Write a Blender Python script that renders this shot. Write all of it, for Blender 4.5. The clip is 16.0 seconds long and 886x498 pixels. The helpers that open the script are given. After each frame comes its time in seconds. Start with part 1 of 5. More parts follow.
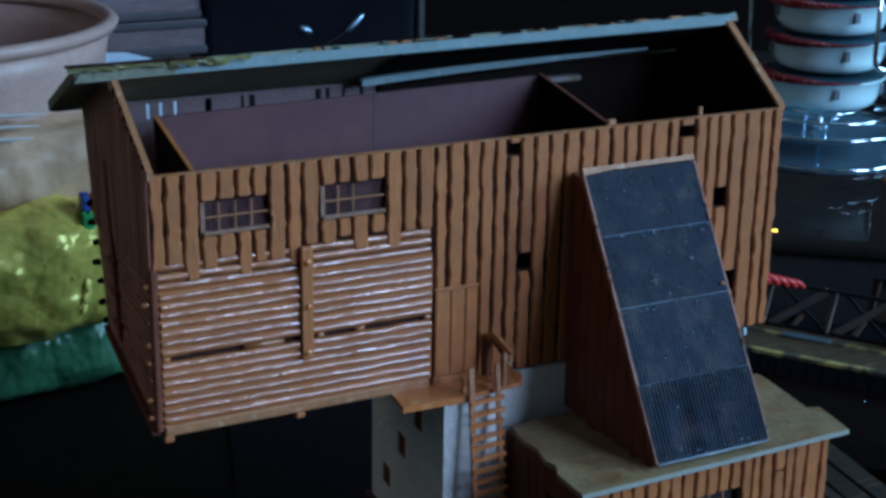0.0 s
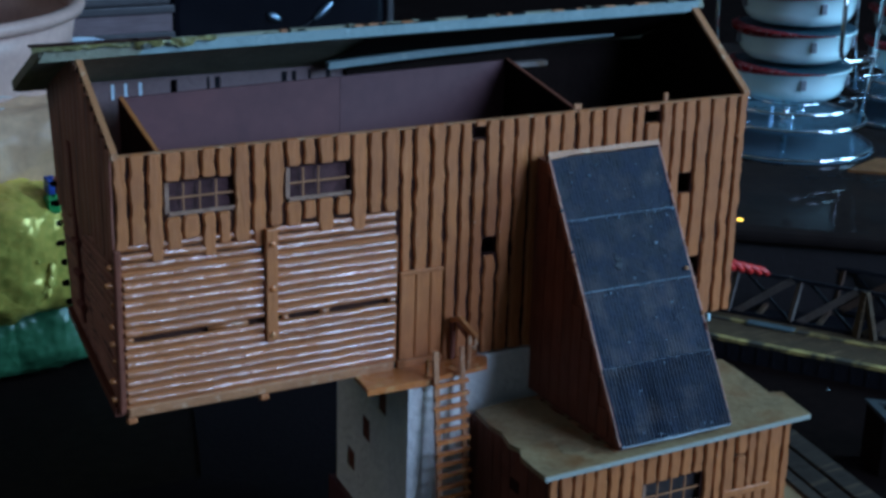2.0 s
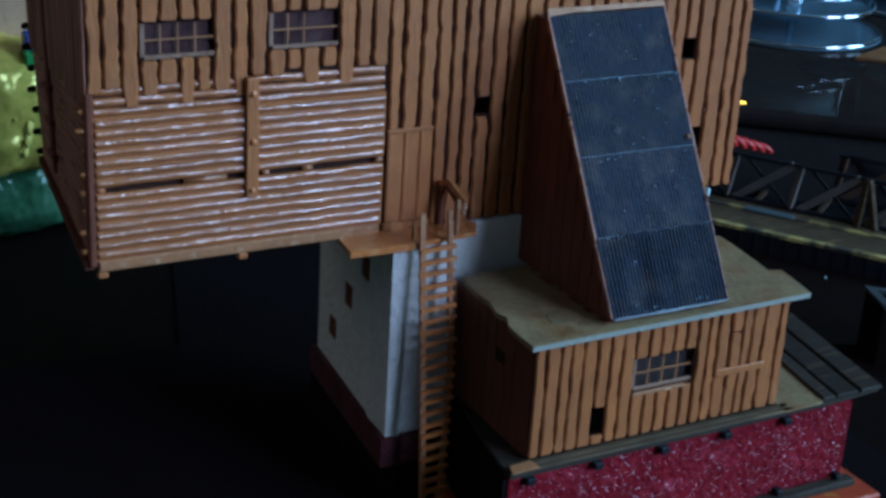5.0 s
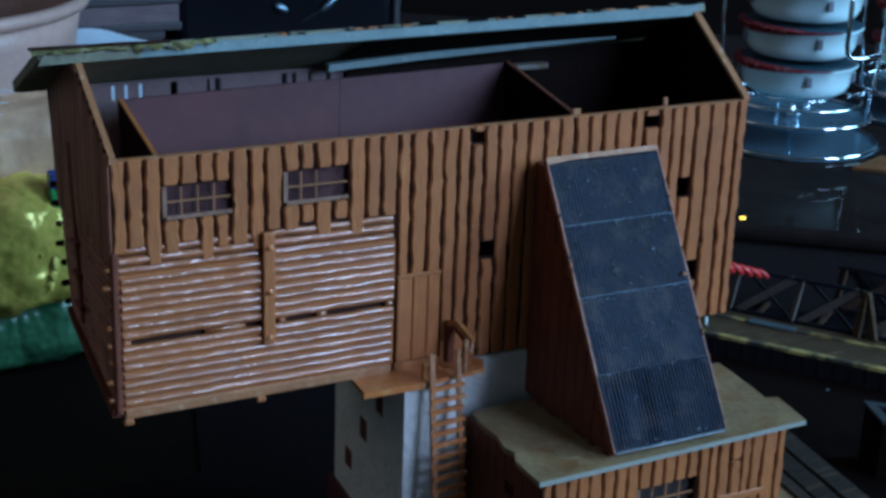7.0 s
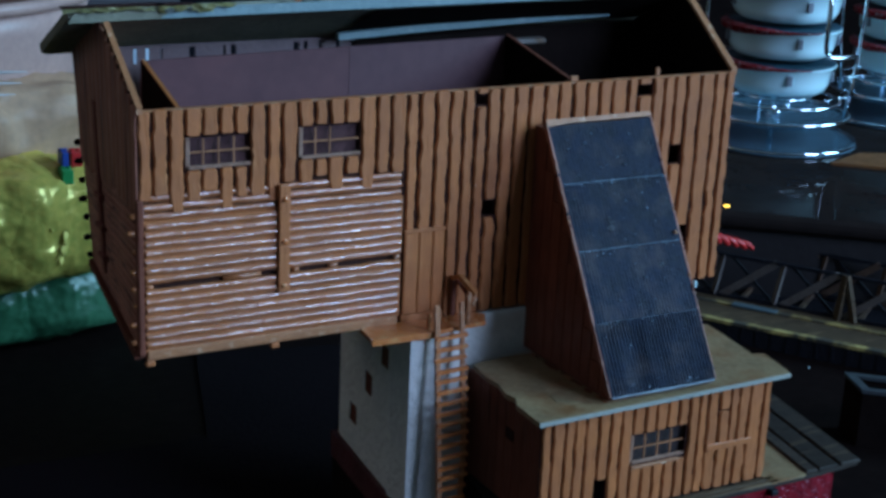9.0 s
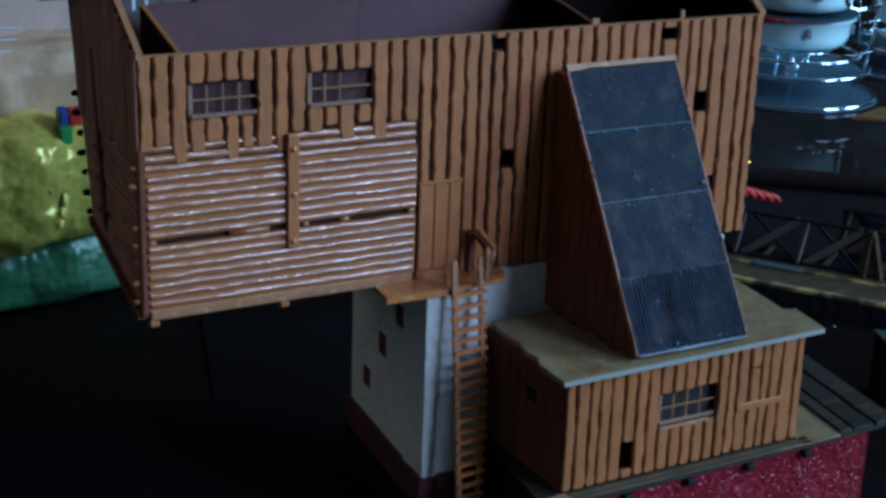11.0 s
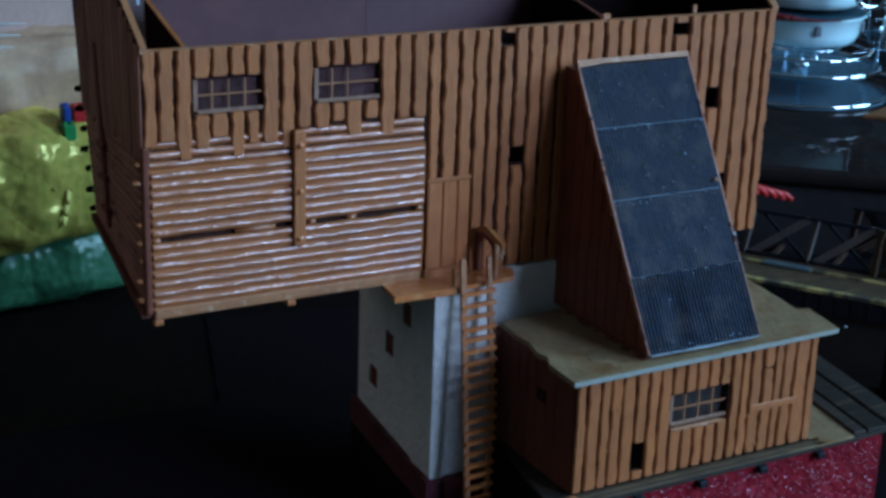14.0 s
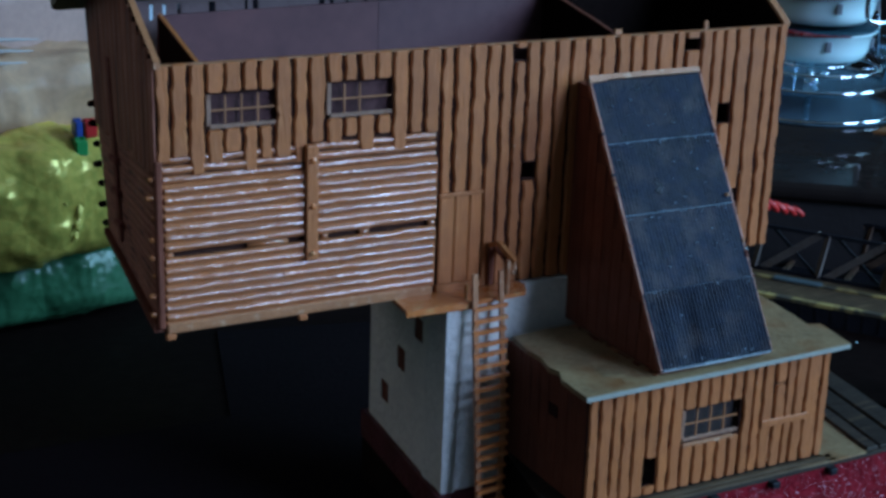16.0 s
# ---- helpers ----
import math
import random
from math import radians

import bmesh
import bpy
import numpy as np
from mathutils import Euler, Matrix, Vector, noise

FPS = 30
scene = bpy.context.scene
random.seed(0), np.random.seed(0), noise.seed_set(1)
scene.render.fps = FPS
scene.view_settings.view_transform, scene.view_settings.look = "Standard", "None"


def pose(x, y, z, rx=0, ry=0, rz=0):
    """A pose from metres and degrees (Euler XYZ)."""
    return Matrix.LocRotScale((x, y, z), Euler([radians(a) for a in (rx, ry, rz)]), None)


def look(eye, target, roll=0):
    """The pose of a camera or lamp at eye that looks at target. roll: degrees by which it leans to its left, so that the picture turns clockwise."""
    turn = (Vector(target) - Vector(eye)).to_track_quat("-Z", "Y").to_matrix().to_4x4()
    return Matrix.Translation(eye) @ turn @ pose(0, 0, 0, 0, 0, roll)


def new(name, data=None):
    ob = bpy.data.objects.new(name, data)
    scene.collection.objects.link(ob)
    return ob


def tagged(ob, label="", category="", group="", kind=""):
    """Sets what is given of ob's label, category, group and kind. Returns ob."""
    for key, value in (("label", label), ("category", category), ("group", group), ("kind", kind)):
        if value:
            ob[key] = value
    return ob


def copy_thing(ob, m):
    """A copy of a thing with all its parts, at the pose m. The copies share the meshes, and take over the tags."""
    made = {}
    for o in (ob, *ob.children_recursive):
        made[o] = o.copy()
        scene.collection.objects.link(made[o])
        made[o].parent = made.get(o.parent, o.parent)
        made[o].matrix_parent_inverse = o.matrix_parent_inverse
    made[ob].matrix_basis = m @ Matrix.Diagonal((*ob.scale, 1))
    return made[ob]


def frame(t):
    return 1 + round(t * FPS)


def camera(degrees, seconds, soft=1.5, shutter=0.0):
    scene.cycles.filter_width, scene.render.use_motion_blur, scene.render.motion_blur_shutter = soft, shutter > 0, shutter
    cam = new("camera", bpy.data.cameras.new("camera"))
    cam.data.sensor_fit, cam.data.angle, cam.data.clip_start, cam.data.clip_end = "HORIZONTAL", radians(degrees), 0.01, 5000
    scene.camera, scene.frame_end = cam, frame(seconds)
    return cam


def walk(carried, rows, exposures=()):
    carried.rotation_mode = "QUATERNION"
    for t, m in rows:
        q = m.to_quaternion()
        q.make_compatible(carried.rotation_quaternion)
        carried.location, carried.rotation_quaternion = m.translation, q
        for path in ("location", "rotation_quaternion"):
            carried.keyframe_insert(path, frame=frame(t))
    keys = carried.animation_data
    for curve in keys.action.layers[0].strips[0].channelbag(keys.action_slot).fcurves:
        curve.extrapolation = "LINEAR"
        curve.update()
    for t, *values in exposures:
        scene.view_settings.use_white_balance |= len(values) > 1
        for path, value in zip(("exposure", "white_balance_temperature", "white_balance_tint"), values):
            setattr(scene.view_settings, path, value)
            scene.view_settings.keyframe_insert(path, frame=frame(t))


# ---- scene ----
# One unit of the plan below is a centimetre; the table top lies at TOP on the plan, 0.75 m over the floor.
TOP = 7.3
CM = 0.01


def P(x, y, z):
    return Vector((x * CM, y * CM, 0.75 + (z - TOP) * CM))


cam = camera(32.99, 16.0, soft=3.3, shutter=0.0)
PATH = [
    (0, (-0.08250, -0.28922, 0.95865), (0.09339, 0.04807, 0.83498), 0.94),
    (0.5, (-0.08781, -0.29611, 0.96215), (0.09162, 0.03788, 0.83464), 0.41),
    (1, (-0.08169, -0.29676, 0.96168), (0.09785, 0.03764, 0.83541), 0.32),
    (1.5, (-0.08418, -0.29249, 0.95554), (0.09720, 0.04145, 0.83069), 1.43),
    (2, (-0.08197, -0.29062, 0.95658), (0.10083, 0.04239, 0.83134), 1.65),
    (2.5, (-0.08097, -0.28919, 0.94895), (0.10083, 0.04195, 0.81743), 1.95),
    (3, (-0.07982, -0.28730, 0.94641), (0.10344, 0.04150, 0.81111), 2.48),
    (3.2, (-0.08061, -0.28795, 0.94419), (0.10453, 0.04061, 0.81089), 2.18),
    (5.3, (-0.07460, -0.28054, 0.94352), (0.10595, 0.04258, 0.79189), 3.59),
    (5.5, (-0.07664, -0.28289, 0.94513), (0.10433, 0.04189, 0.79757), 2.92),
    (6, (-0.07723, -0.29540, 0.95565), (0.10468, 0.03966, 0.83466), 1.33),
    (6.5, (-0.08345, -0.29026, 0.96566), (0.09987, 0.04166, 0.83828), 2.60),
    (7, (-0.07923, -0.29152, 0.96184), (0.10053, 0.04139, 0.83200), 2.08),
    (7.5, (-0.07716, -0.29591, 0.95854), (0.10294, 0.03644, 0.82775), 2.22),
    (8, (-0.07827, -0.29395, 0.94647), (0.10146, 0.03853, 0.81548), 1.50),
    (8.5, (-0.08607, -0.28445, 0.95289), (0.10313, 0.03871, 0.81230), 3.61),
    (9, (-0.09575, -0.30906, 0.95003), (0.09052, 0.02343, 0.82857), 2.64),
    (9.2, (-0.09695, -0.30525, 0.94388), (0.08859, 0.02472, 0.81468), 2.78),
    (11.3, (-0.08769, -0.29450, 0.93891), (0.09658, 0.03625, 0.80987), 1.77),
    (11.5, (-0.08549, -0.29519, 0.93663), (0.09903, 0.03488, 0.80624), 1.64),
    (12, (-0.08352, -0.29060, 0.93079), (0.10144, 0.03741, 0.79586), 1.73),
    (12.5, (-0.08411, -0.28850, 0.93189), (0.10244, 0.03862, 0.79701), 2.13),
    (13, (-0.08460, -0.28730, 0.93079), (0.09995, 0.03978, 0.79310), 2.31),
    (13.5, (-0.08681, -0.28869, 0.93660), (0.09590, 0.04262, 0.80680), 1.82),
    (14, (-0.08929, -0.28980, 0.93851), (0.09407, 0.04148, 0.80955), 2.03),
    (14.5, (-0.09040, -0.28999, 0.93682), (0.09425, 0.04070, 0.80819), 2.20),
    (15, (-0.08821, -0.28991, 0.93497), (0.09670, 0.04018, 0.80516), 2.09),
    (15.5, (-0.08717, -0.28731, 0.93622), (0.09754, 0.04323, 0.80727), 1.87),
    (16, (-0.09029, -0.28971, 0.93828), (0.09175, 0.04384, 0.81336), 1.98),
]
walk(cam, [(t, look(eye, target, roll)) for t, eye, target, roll in PATH], [(0, -0.04), (3.2, -0.03), (7.0, -0.02), (9.2, 0.0), (11.3, -0.10), (13.2, -0.10), (14.5, -0.02), (16, 0.0)])

# ---- light ----
world = bpy.data.worlds.new("sky")
scene.world = world
world.use_nodes = True
wn = world.node_tree.nodes
sky = wn.new("ShaderNodeTexSky")
sky.sky_type = "NISHITA"
sky.sun_disc = False
sky.sun_elevation, sky.sun_rotation = radians(35), radians(140)
world.node_tree.links.new(sky.outputs[0], wn["Background"].inputs[0])
wn["Background"].inputs[1].default_value = 0.08

WIN_X, WIN_Z, WIN_W, WIN_H = 1.34, 2.00, 1.06, 1.39
lamp = bpy.data.lights.new("window_daylight", "AREA")
lamp.shape, lamp.size, lamp.size_y = "RECTANGLE", WIN_W - 0.1, WIN_H - 0.1
lamp.energy, lamp.color = 66.0, (0.455, 0.735, 1.28)
lamp_ob = new("window_daylight", lamp)
lamp_ob.matrix_world = look((WIN_X, -2.46, WIN_Z), (WIN_X, 0.0, WIN_Z))
WEST_Y, WEST_Z, WEST_W, WEST_H = 0.75, 1.45, 0.9, 0.8
# Unseen warm fill, added to lift the left-hand faces and the bags.
side = bpy.data.lights.new("west_window_daylight", "AREA")
side.shape, side.size, side.size_y = "RECTANGLE", WEST_W - 0.1, WEST_H - 0.1
side.energy, side.color = 0.85, (1.0, 0.85, 0.74)
side_ob = new("west_window_daylight", side)
side_ob.matrix_world = look((-1.08, WEST_Y, WEST_Z), (0.0, WEST_Y, WEST_Z))
EAST_Y, EAST_Z, EAST_W, EAST_H = -1.4, 2.0, 1.5, 1.5
east = bpy.data.lights.new("east_window_daylight", "AREA")
east.shape, east.size, east.size_y = "RECTANGLE", EAST_W - 0.1, EAST_H - 0.1
east.energy, east.color = 102.0, (0.36, 0.77, 1.16)
east_ob = new("east_window_daylight", east)
east_ob.matrix_world = look((2.38, EAST_Y, EAST_Z), (0.0, EAST_Y, EAST_Z))


# ---- materials ----
def ramp_mix(nt, fac, a, b):
    m = nt.nodes.new("ShaderNodeMix")
    m.data_type = "RGBA"
    nt.links.new(fac, m.inputs[0])
    for i, c in ((6, a), (7, b)):
        if isinstance(c, tuple):
            m.inputs[i].default_value = (*c, 1)
        else:
            nt.links.new(c, m.inputs[i])
    return m.outputs[2]


def noise_fac(nt, coord, scale, detail=4.0, lo=0.35, hi=0.65, stretch=(1, 1, 1), rough=0.55):
    mp = nt.nodes.new("ShaderNodeMapping")
    mp.inputs["Scale"].default_value = stretch
    nt.links.new(coord, mp.inputs[0])
    n = nt.nodes.new("ShaderNodeTexNoise")
    n.inputs["Scale"].default_value, n.inputs["Detail"].default_value, n.inputs["Roughness"].default_value = scale, detail, rough
    nt.links.new(mp.outputs[0], n.inputs["Vector"])
    r = nt.nodes.new("ShaderNodeMapRange")
    r.inputs[1].default_value, r.inputs[2].default_value = lo, hi
    nt.links.new(n.outputs["Fac"], r.inputs[0])
    return r.outputs[0]


def material(name, base, second, wear=None, grain=900, blotch=120, rough=0.5, rough2=None, metal=0.0, bump=0.0002, stretch=(1, 1, 1),
             vary=0.0, wear_lo=0.58, wear_hi=0.72, coat=0.0, spec=0.5, wear_scale=None, sparkle=0.0, coat_rough=0.15):
    m = bpy.data.materials.new(name)
    m.use_nodes = True
    nt = m.node_tree
    b = nt.nodes["Principled BSDF"]
    co = nt.nodes.new("ShaderNodeTexCoord").outputs["Object"]
    info = nt.nodes.new("ShaderNodeObjectInfo")
    shift = nt.nodes.new("ShaderNodeVectorMath")
    shift.operation = "MULTIPLY_ADD"
    nt.links.new(info.outputs["Random"], shift.inputs[0])
    shift.inputs[1].default_value = (0.31, 0.17, 0.23)
    nt.links.new(co, shift.inputs[2])
    co = shift.outputs[0]
    fine = noise_fac(nt, co, grain, 5, 0.3, 0.7, stretch)
    large = noise_fac(nt, co, blotch, 3, 0.35, 0.65)
    half = nt.nodes.new("ShaderNodeMath")
    half.operation = "MULTIPLY_ADD"
    nt.links.new(fine, half.inputs[0])
    half.inputs[1].default_value = 0.5
    q = nt.nodes.new("ShaderNodeMath")
    q.operation = "MULTIPLY"
    nt.links.new(large, q.inputs[0])
    q.inputs[1].default_value = 0.5
    nt.links.new(q.outputs[0], half.inputs[2])
    col = ramp_mix(nt, half.outputs[0], base, second)
    if wear:
        col = ramp_mix(nt, noise_fac(nt, co, wear_scale or grain * 0.4, 6, wear_lo, wear_hi, stretch), col, wear)
    if vary:
        hsv = nt.nodes.new("ShaderNodeHueSaturation")
        v = nt.nodes.new("ShaderNodeMapRange")
        v.inputs[3].default_value, v.inputs[4].default_value = 1 - vary, 1 + vary
        nt.links.new(info.outputs["Random"], v.inputs[0])
        nt.links.new(v.outputs[0], hsv.inputs["Value"])
        nt.links.new(col, hsv.inputs["Color"])
        col = hsv.outputs[0]
    nt.links.new(col, b.inputs["Base Color"])
    b.inputs["Metallic"].default_value = metal
    b.inputs["Specular IOR Level"].default_value = spec
    b.inputs["Coat Weight"].default_value = coat
    b.inputs["Coat Roughness"].default_value = coat_rough
    r = nt.nodes.new("ShaderNodeMapRange")
    r.inputs[3].default_value, r.inputs[4].default_value = rough, rough2 if rough2 is not None else min(1, rough + 0.2)
    nt.links.new(half.outputs[0], r.inputs[0])
    nt.links.new(r.outputs[0], b.inputs["Roughness"])
    if bump:
        bp = nt.nodes.new("ShaderNodeBump")
        bp.inputs["Strength"].default_value, bp.inputs["Distance"].default_value = 0.6, bump
        nt.links.new(fine, bp.inputs["Height"])
        nt.links.new(bp.outputs[0], b.inputs["Normal"])
        if sparkle:
            pit = nt.nodes.new("ShaderNodeBump")
            pit.inputs["Strength"].default_value, pit.inputs["Distance"].default_value = 1.0, sparkle
            nt.links.new(noise_fac(nt, co, 1700, 2, 0.25, 0.75, (0.6, 1, 1)), pit.inputs["Height"])
            nt.links.new(bp.outputs[0], pit.inputs["Normal"])
            nt.links.new(pit.outputs[0], b.inputs["Normal"])
            nt.links.new(pit.outputs[0], b.inputs["Coat Normal"])
    return m


def glassy(name, color, rough=0.1, trans=1.0, alpha=1.0, ior=1.3, crumple=0.0, second=None, scale=60):
    m = material(name, color, second or color, grain=400, blotch=scale, rough=rough, rough2=rough + 0.08, bump=0.0)
    b = m.node_tree.nodes["Principled BSDF"]
    b.inputs["Transmission Weight"].default_value = trans
    b.inputs["IOR"].default_value = ior
    b.inputs["Alpha"].default_value = alpha
    if crumple:
        nt = m.node_tree
        co = nt.nodes.new("ShaderNodeTexCoord").outputs["Object"]
        v = nt.nodes.new("ShaderNodeTexVoronoi")
        v.feature = "DISTANCE_TO_EDGE"
        v.inputs["Scale"].default_value = 34
        nt.links.new(co, v.inputs["Vector"])
        f = noise_fac(nt, co, 40, 3, 0.2, 0.8)
        s = nt.nodes.new("ShaderNodeMath")
        s.operation = "ADD"
        nt.links.new(v.outputs["Distance"], s.inputs[0])
        nt.links.new(f, s.inputs[1])
        bp = nt.nodes.new("ShaderNodeBump")
        bp.inputs["Strength"].default_value, bp.inputs["Distance"].default_value = 0.9, crumple
        nt.links.new(s.outputs[0], bp.inputs["Height"])
        nt.links.new(bp.outputs[0], b.inputs["Normal"])
    return m


M = {}
UP = (1, 1, 0.12)
M["plank"] = material("brown_plank_plastic", (0.455, 0.143, 0.042), (0.335, 0.100, 0.029), wear=(0.53, 0.20, 0.07), grain=1500, blotch=160, rough=0.42, stretch=UP, vary=0.10, bump=0.00015, wear_lo=0.62, wear_hi=0.8, sparkle=0.00003)
# Backing seen between planks: the gaps' shade is put into this dark brown.
M["groove"] = material("dark_brown_and_groove_shade", (0.045, 0.013, 0.007), (0.022, 0.007, 0.005), grain=900, rough=0.7, spec=0.2)
M["log"] = material("glossy_brown_log", (0.42, 0.138, 0.048), (0.30, 0.095, 0.033), wear=(0.46, 0.19, 0.09), grain=420, blotch=90, rough=0.10, rough2=0.55, stretch=(0.25, 1, 1), vary=0.14, bump=0.00022, wear_lo=0.58, wear_hi=0.75, coat=1.0, coat_rough=0.09, sparkle=0.00005)
M["side"] = material("dull_brown_plank", (0.43, 0.160, 0.095), (0.31, 0.105, 0.062), wear=(0.11, 0.028, 0.018), grain=900, blotch=120, rough=0.5, stretch=UP, vary=0.12, wear_scale=150, wear_lo=0.52, wear_hi=0.66)
M["edge"] = material("worn_tan_edge", (0.44, 0.175, 0.072), (0.31, 0.115, 0.045), wear=(0.58, 0.36, 0.22), grain=1200, rough=0.38, wear_scale=380)
M["orange"] = material("orange_brown_plastic", (0.46, 0.155, 0.042), (0.34, 0.105, 0.03), wear=(0.52, 0.25, 0.10), grain=900, blotch=150, rough=0.28, vary=0.1, coat=0.35)
M["deckorange"] = material("glossy_orange_plastic", (0.60, 0.185, 0.05), (0.46, 0.13, 0.034), wear=(0.66, 0.34, 0.14), grain=900, blotch=150, rough=0.22, vary=0.1, coat=0.5)
M["slate"] = material("dark_blue_grey_roofing", (0.0055, 0.0070, 0.013), (0.021, 0.028, 0.048), wear=(0.046, 0.040, 0.045), grain=700, blotch=200, rough=0.5, rough2=0.8, spec=0.15, vary=0.18, bump=0.00025, wear_lo=0.48, wear_hi=0.72, wear_scale=170)
M["felt"] = material("olive_grey_roof_card", (0.36, 0.245, 0.125), (0.20, 0.132, 0.066), wear=(0.22, 0.10, 0.038), grain=600, blotch=85, rough=0.42, wear_scale=95, wear_lo=0.50, wear_hi=0.70)
M["teal"] = material("grey_blue_card_edge", (0.20, 0.28, 0.28), (0.15, 0.215, 0.215), wear=(0.28, 0.34, 0.32), grain=700, blotch=90, rough=0.5)
M["greyedge"] = material("pale_grey_card_edge", (0.33, 0.33, 0.28), (0.25, 0.25, 0.21), grain=700, blotch=90, rough=0.45)
M["under"] = material("dark_olive_roof_underside", (0.22, 0.21, 0.14), (0.13, 0.125, 0.085), grain=700, blotch=90, rough=0.6)
M["plaster"] = material("off_white_rough_plaster", (0.80, 0.74, 0.67), (0.64, 0.59, 0.54), wear=(0.34, 0.31, 0.28), grain=500, blotch=110, rough=0.65, bump=0.0006, wear_lo=0.64, wear_hi=0.8, wear_scale=160)
M["plinthred"] = material("very_dark_red_paint", (0.10, 0.008, 0.013), (0.05, 0.005, 0.008), grain=700, blotch=100, rough=0.5, bump=0.0005)
M["bluespeck"] = material("dried_bluish_glue", (0.07, 0.14, 0.20), (0.035, 0.07, 0.11), grain=900, rough=0.3, vary=0.5)
M["glitter"] = material("dark_red_stone_paint", (0.25, 0.006, 0.015), (0.14, 0.004, 0.010), wear=(0.33, 0.03, 0.05), grain=420, blotch=100, rough=0.5, bump=0.0010, spec=0.10)
M["fleck"] = material("white_paint_fleck", (0.85, 0.70, 0.76), (0.7, 0.5, 0.58), rough=0.35, grain=900)
M["redslab"] = material("orange_red_painted_base", (0.50, 0.075, 0.02), (0.38, 0.04, 0.018), wear=(0.55, 0.28, 0.05), grain=500, blotch=70, rough=0.4, wear_scale=110, wear_lo=0.6, wear_hi=0.72)
M["timber"] = material("weathered_grey_timber", (0.046, 0.033, 0.024), (0.024, 0.018, 0.014), wear=(0.10, 0.066, 0.040), grain=900, blotch=120, rough=0.6, stretch=(0.15, 1, 1), vary=0.2, spec=0.2)
M["boardlight"] = material("worn_brown_timber", (0.115, 0.072, 0.038), (0.06, 0.040, 0.024), wear=(0.20, 0.13, 0.07), grain=900, blotch=120, rough=0.6, stretch=(0.15, 1, 1), vary=0.2, spec=0.2)
M["purple"] = material("mauve_inner_wall_card", (0.118, 0.036, 0.036), (0.080, 0.024, 0.026), wear=(0.11, 0.032, 0.033), grain=300, blotch=45, rough=0.5, bump=0.00003, wear_lo=0.62, wear_hi=0.85)
M["purpledark"] = material("darker_mauve_card", (0.104, 0.035, 0.037), (0.076, 0.025, 0.028), wear=(0.09, 0.032, 0.038), grain=300, blotch=45, rough=0.5, bump=0.00003, wear_lo=0.62, wear_hi=0.85)
# Near-black; also holds the shade of the house inside and the base.
M["dark"] = material("near_black_and_inner_shade", (0.013, 0.008, 0.0065), (0.008, 0.005, 0.0042), grain=500, rough=0.9, spec=0.05)
M["bar"] = material("pale_window_bar", (0.40, 0.165, 0.075), (0.29, 0.115, 0.05), grain=900, rough=0.5, vary=0.15, spec=0.3)
M["table"] = material("black_table_top", (0.0100, 0.0054, 0.0048), (0.0072, 0.0041, 0.0036), wear=(0.014, 0.0078, 0.0065), grain=200, blotch=12, rough=0.55, rough2=0.75, bump=0.0001, spec=0.04)
M["mat"] = material("blue_black_sheet", (0.0100, 0.0066, 0.0076), (0.0076, 0.0052, 0.0062), grain=700, blotch=20, rough=0.85, bump=0.0002, spec=0.03)
M["paper"] = material("bluish_white_paper", (0.62, 0.72, 0.80), (0.50, 0.58, 0.66), grain=200, blotch=25, rough=0.6, bump=0.0)
M["foldfilm"] = material("greyish_white_film", (0.46, 0.40, 0.37), (0.36, 0.31, 0.29), grain=200, blotch=25, rough=0.75, bump=0.0, spec=0.1)
# Pale colour that paints a soft glint on the slate.
M["glint"] = material("pale_slate_glint", (0.10, 0.11, 0.12), (0.06, 0.065, 0.075), grain=900, rough=0.7, vary=0.4)
# Brown haze of the mirrored room is put into the lacquer's base.
M["gloss"] = material("glossy_black_lacquer", (0.028, 0.020, 0.017), (0.016, 0.012, 0.011), grain=150, blotch=30, rough=0.03, rough2=0.05, bump=0.0, spec=0.5)
M["enamel"] = material("black_enamel", (0.0025, 0.0025, 0.004), (0.004, 0.004, 0.006), grain=150, blotch=20, rough=0.14, rough2=0.2, bump=0.0, spec=0.10)
M["matte"] = material("matte_black_panel", (0.020, 0.016, 0.016), (0.027, 0.022, 0.021), grain=300, blotch=30, rough=0.6, spec=0.2)
# Bluish metal for the beads that stand in for glints.
M["clasp"] = material("brushed_bluish_metal", (0.30, 0.42, 0.50), (0.12, 0.18, 0.24), grain=400, rough=0.28, rough2=0.5, metal=1.0, bump=0.0)
M["chrome"] = material("chrome_wire", (0.86, 0.90, 0.92), (0.78, 0.84, 0.88), grain=300, rough=0.03, rough2=0.07, metal=1.0, bump=0.0)
M["satin"] = material("polished_steel_tray", (0.30, 0.52, 0.64), (0.15, 0.29, 0.38), grain=300, blotch=60, rough=0.06, rough2=0.2, metal=0.6, bump=0.0)
M["china"] = material("white_glazed_china", (0.70, 0.97, 0.98), (0.66, 0.94, 0.96), grain=200, blotch=60, rough=0.12, rough2=0.2, bump=0.0, coat=0.4)
M["lugdark"] = material("grey_shaded_glaze", (0.22, 0.25, 0.28), (0.17, 0.19, 0.22), grain=300, rough=0.25, bump=0.0)
M["redrim"] = material("red_patterned_band", (0.55, 0.02, 0.03), (0.42, 0.015, 0.02), wear=(0.75, 0.60, 0.62), grain=500, rough=0.2, bump=0.0, wear_scale=700, wear_lo=0.5, wear_hi=0.7)
M["bluerim"] = material("dark_blue_lid", (0.02, 0.07, 0.10), (0.015, 0.05, 0.07), grain=400, rough=0.25)
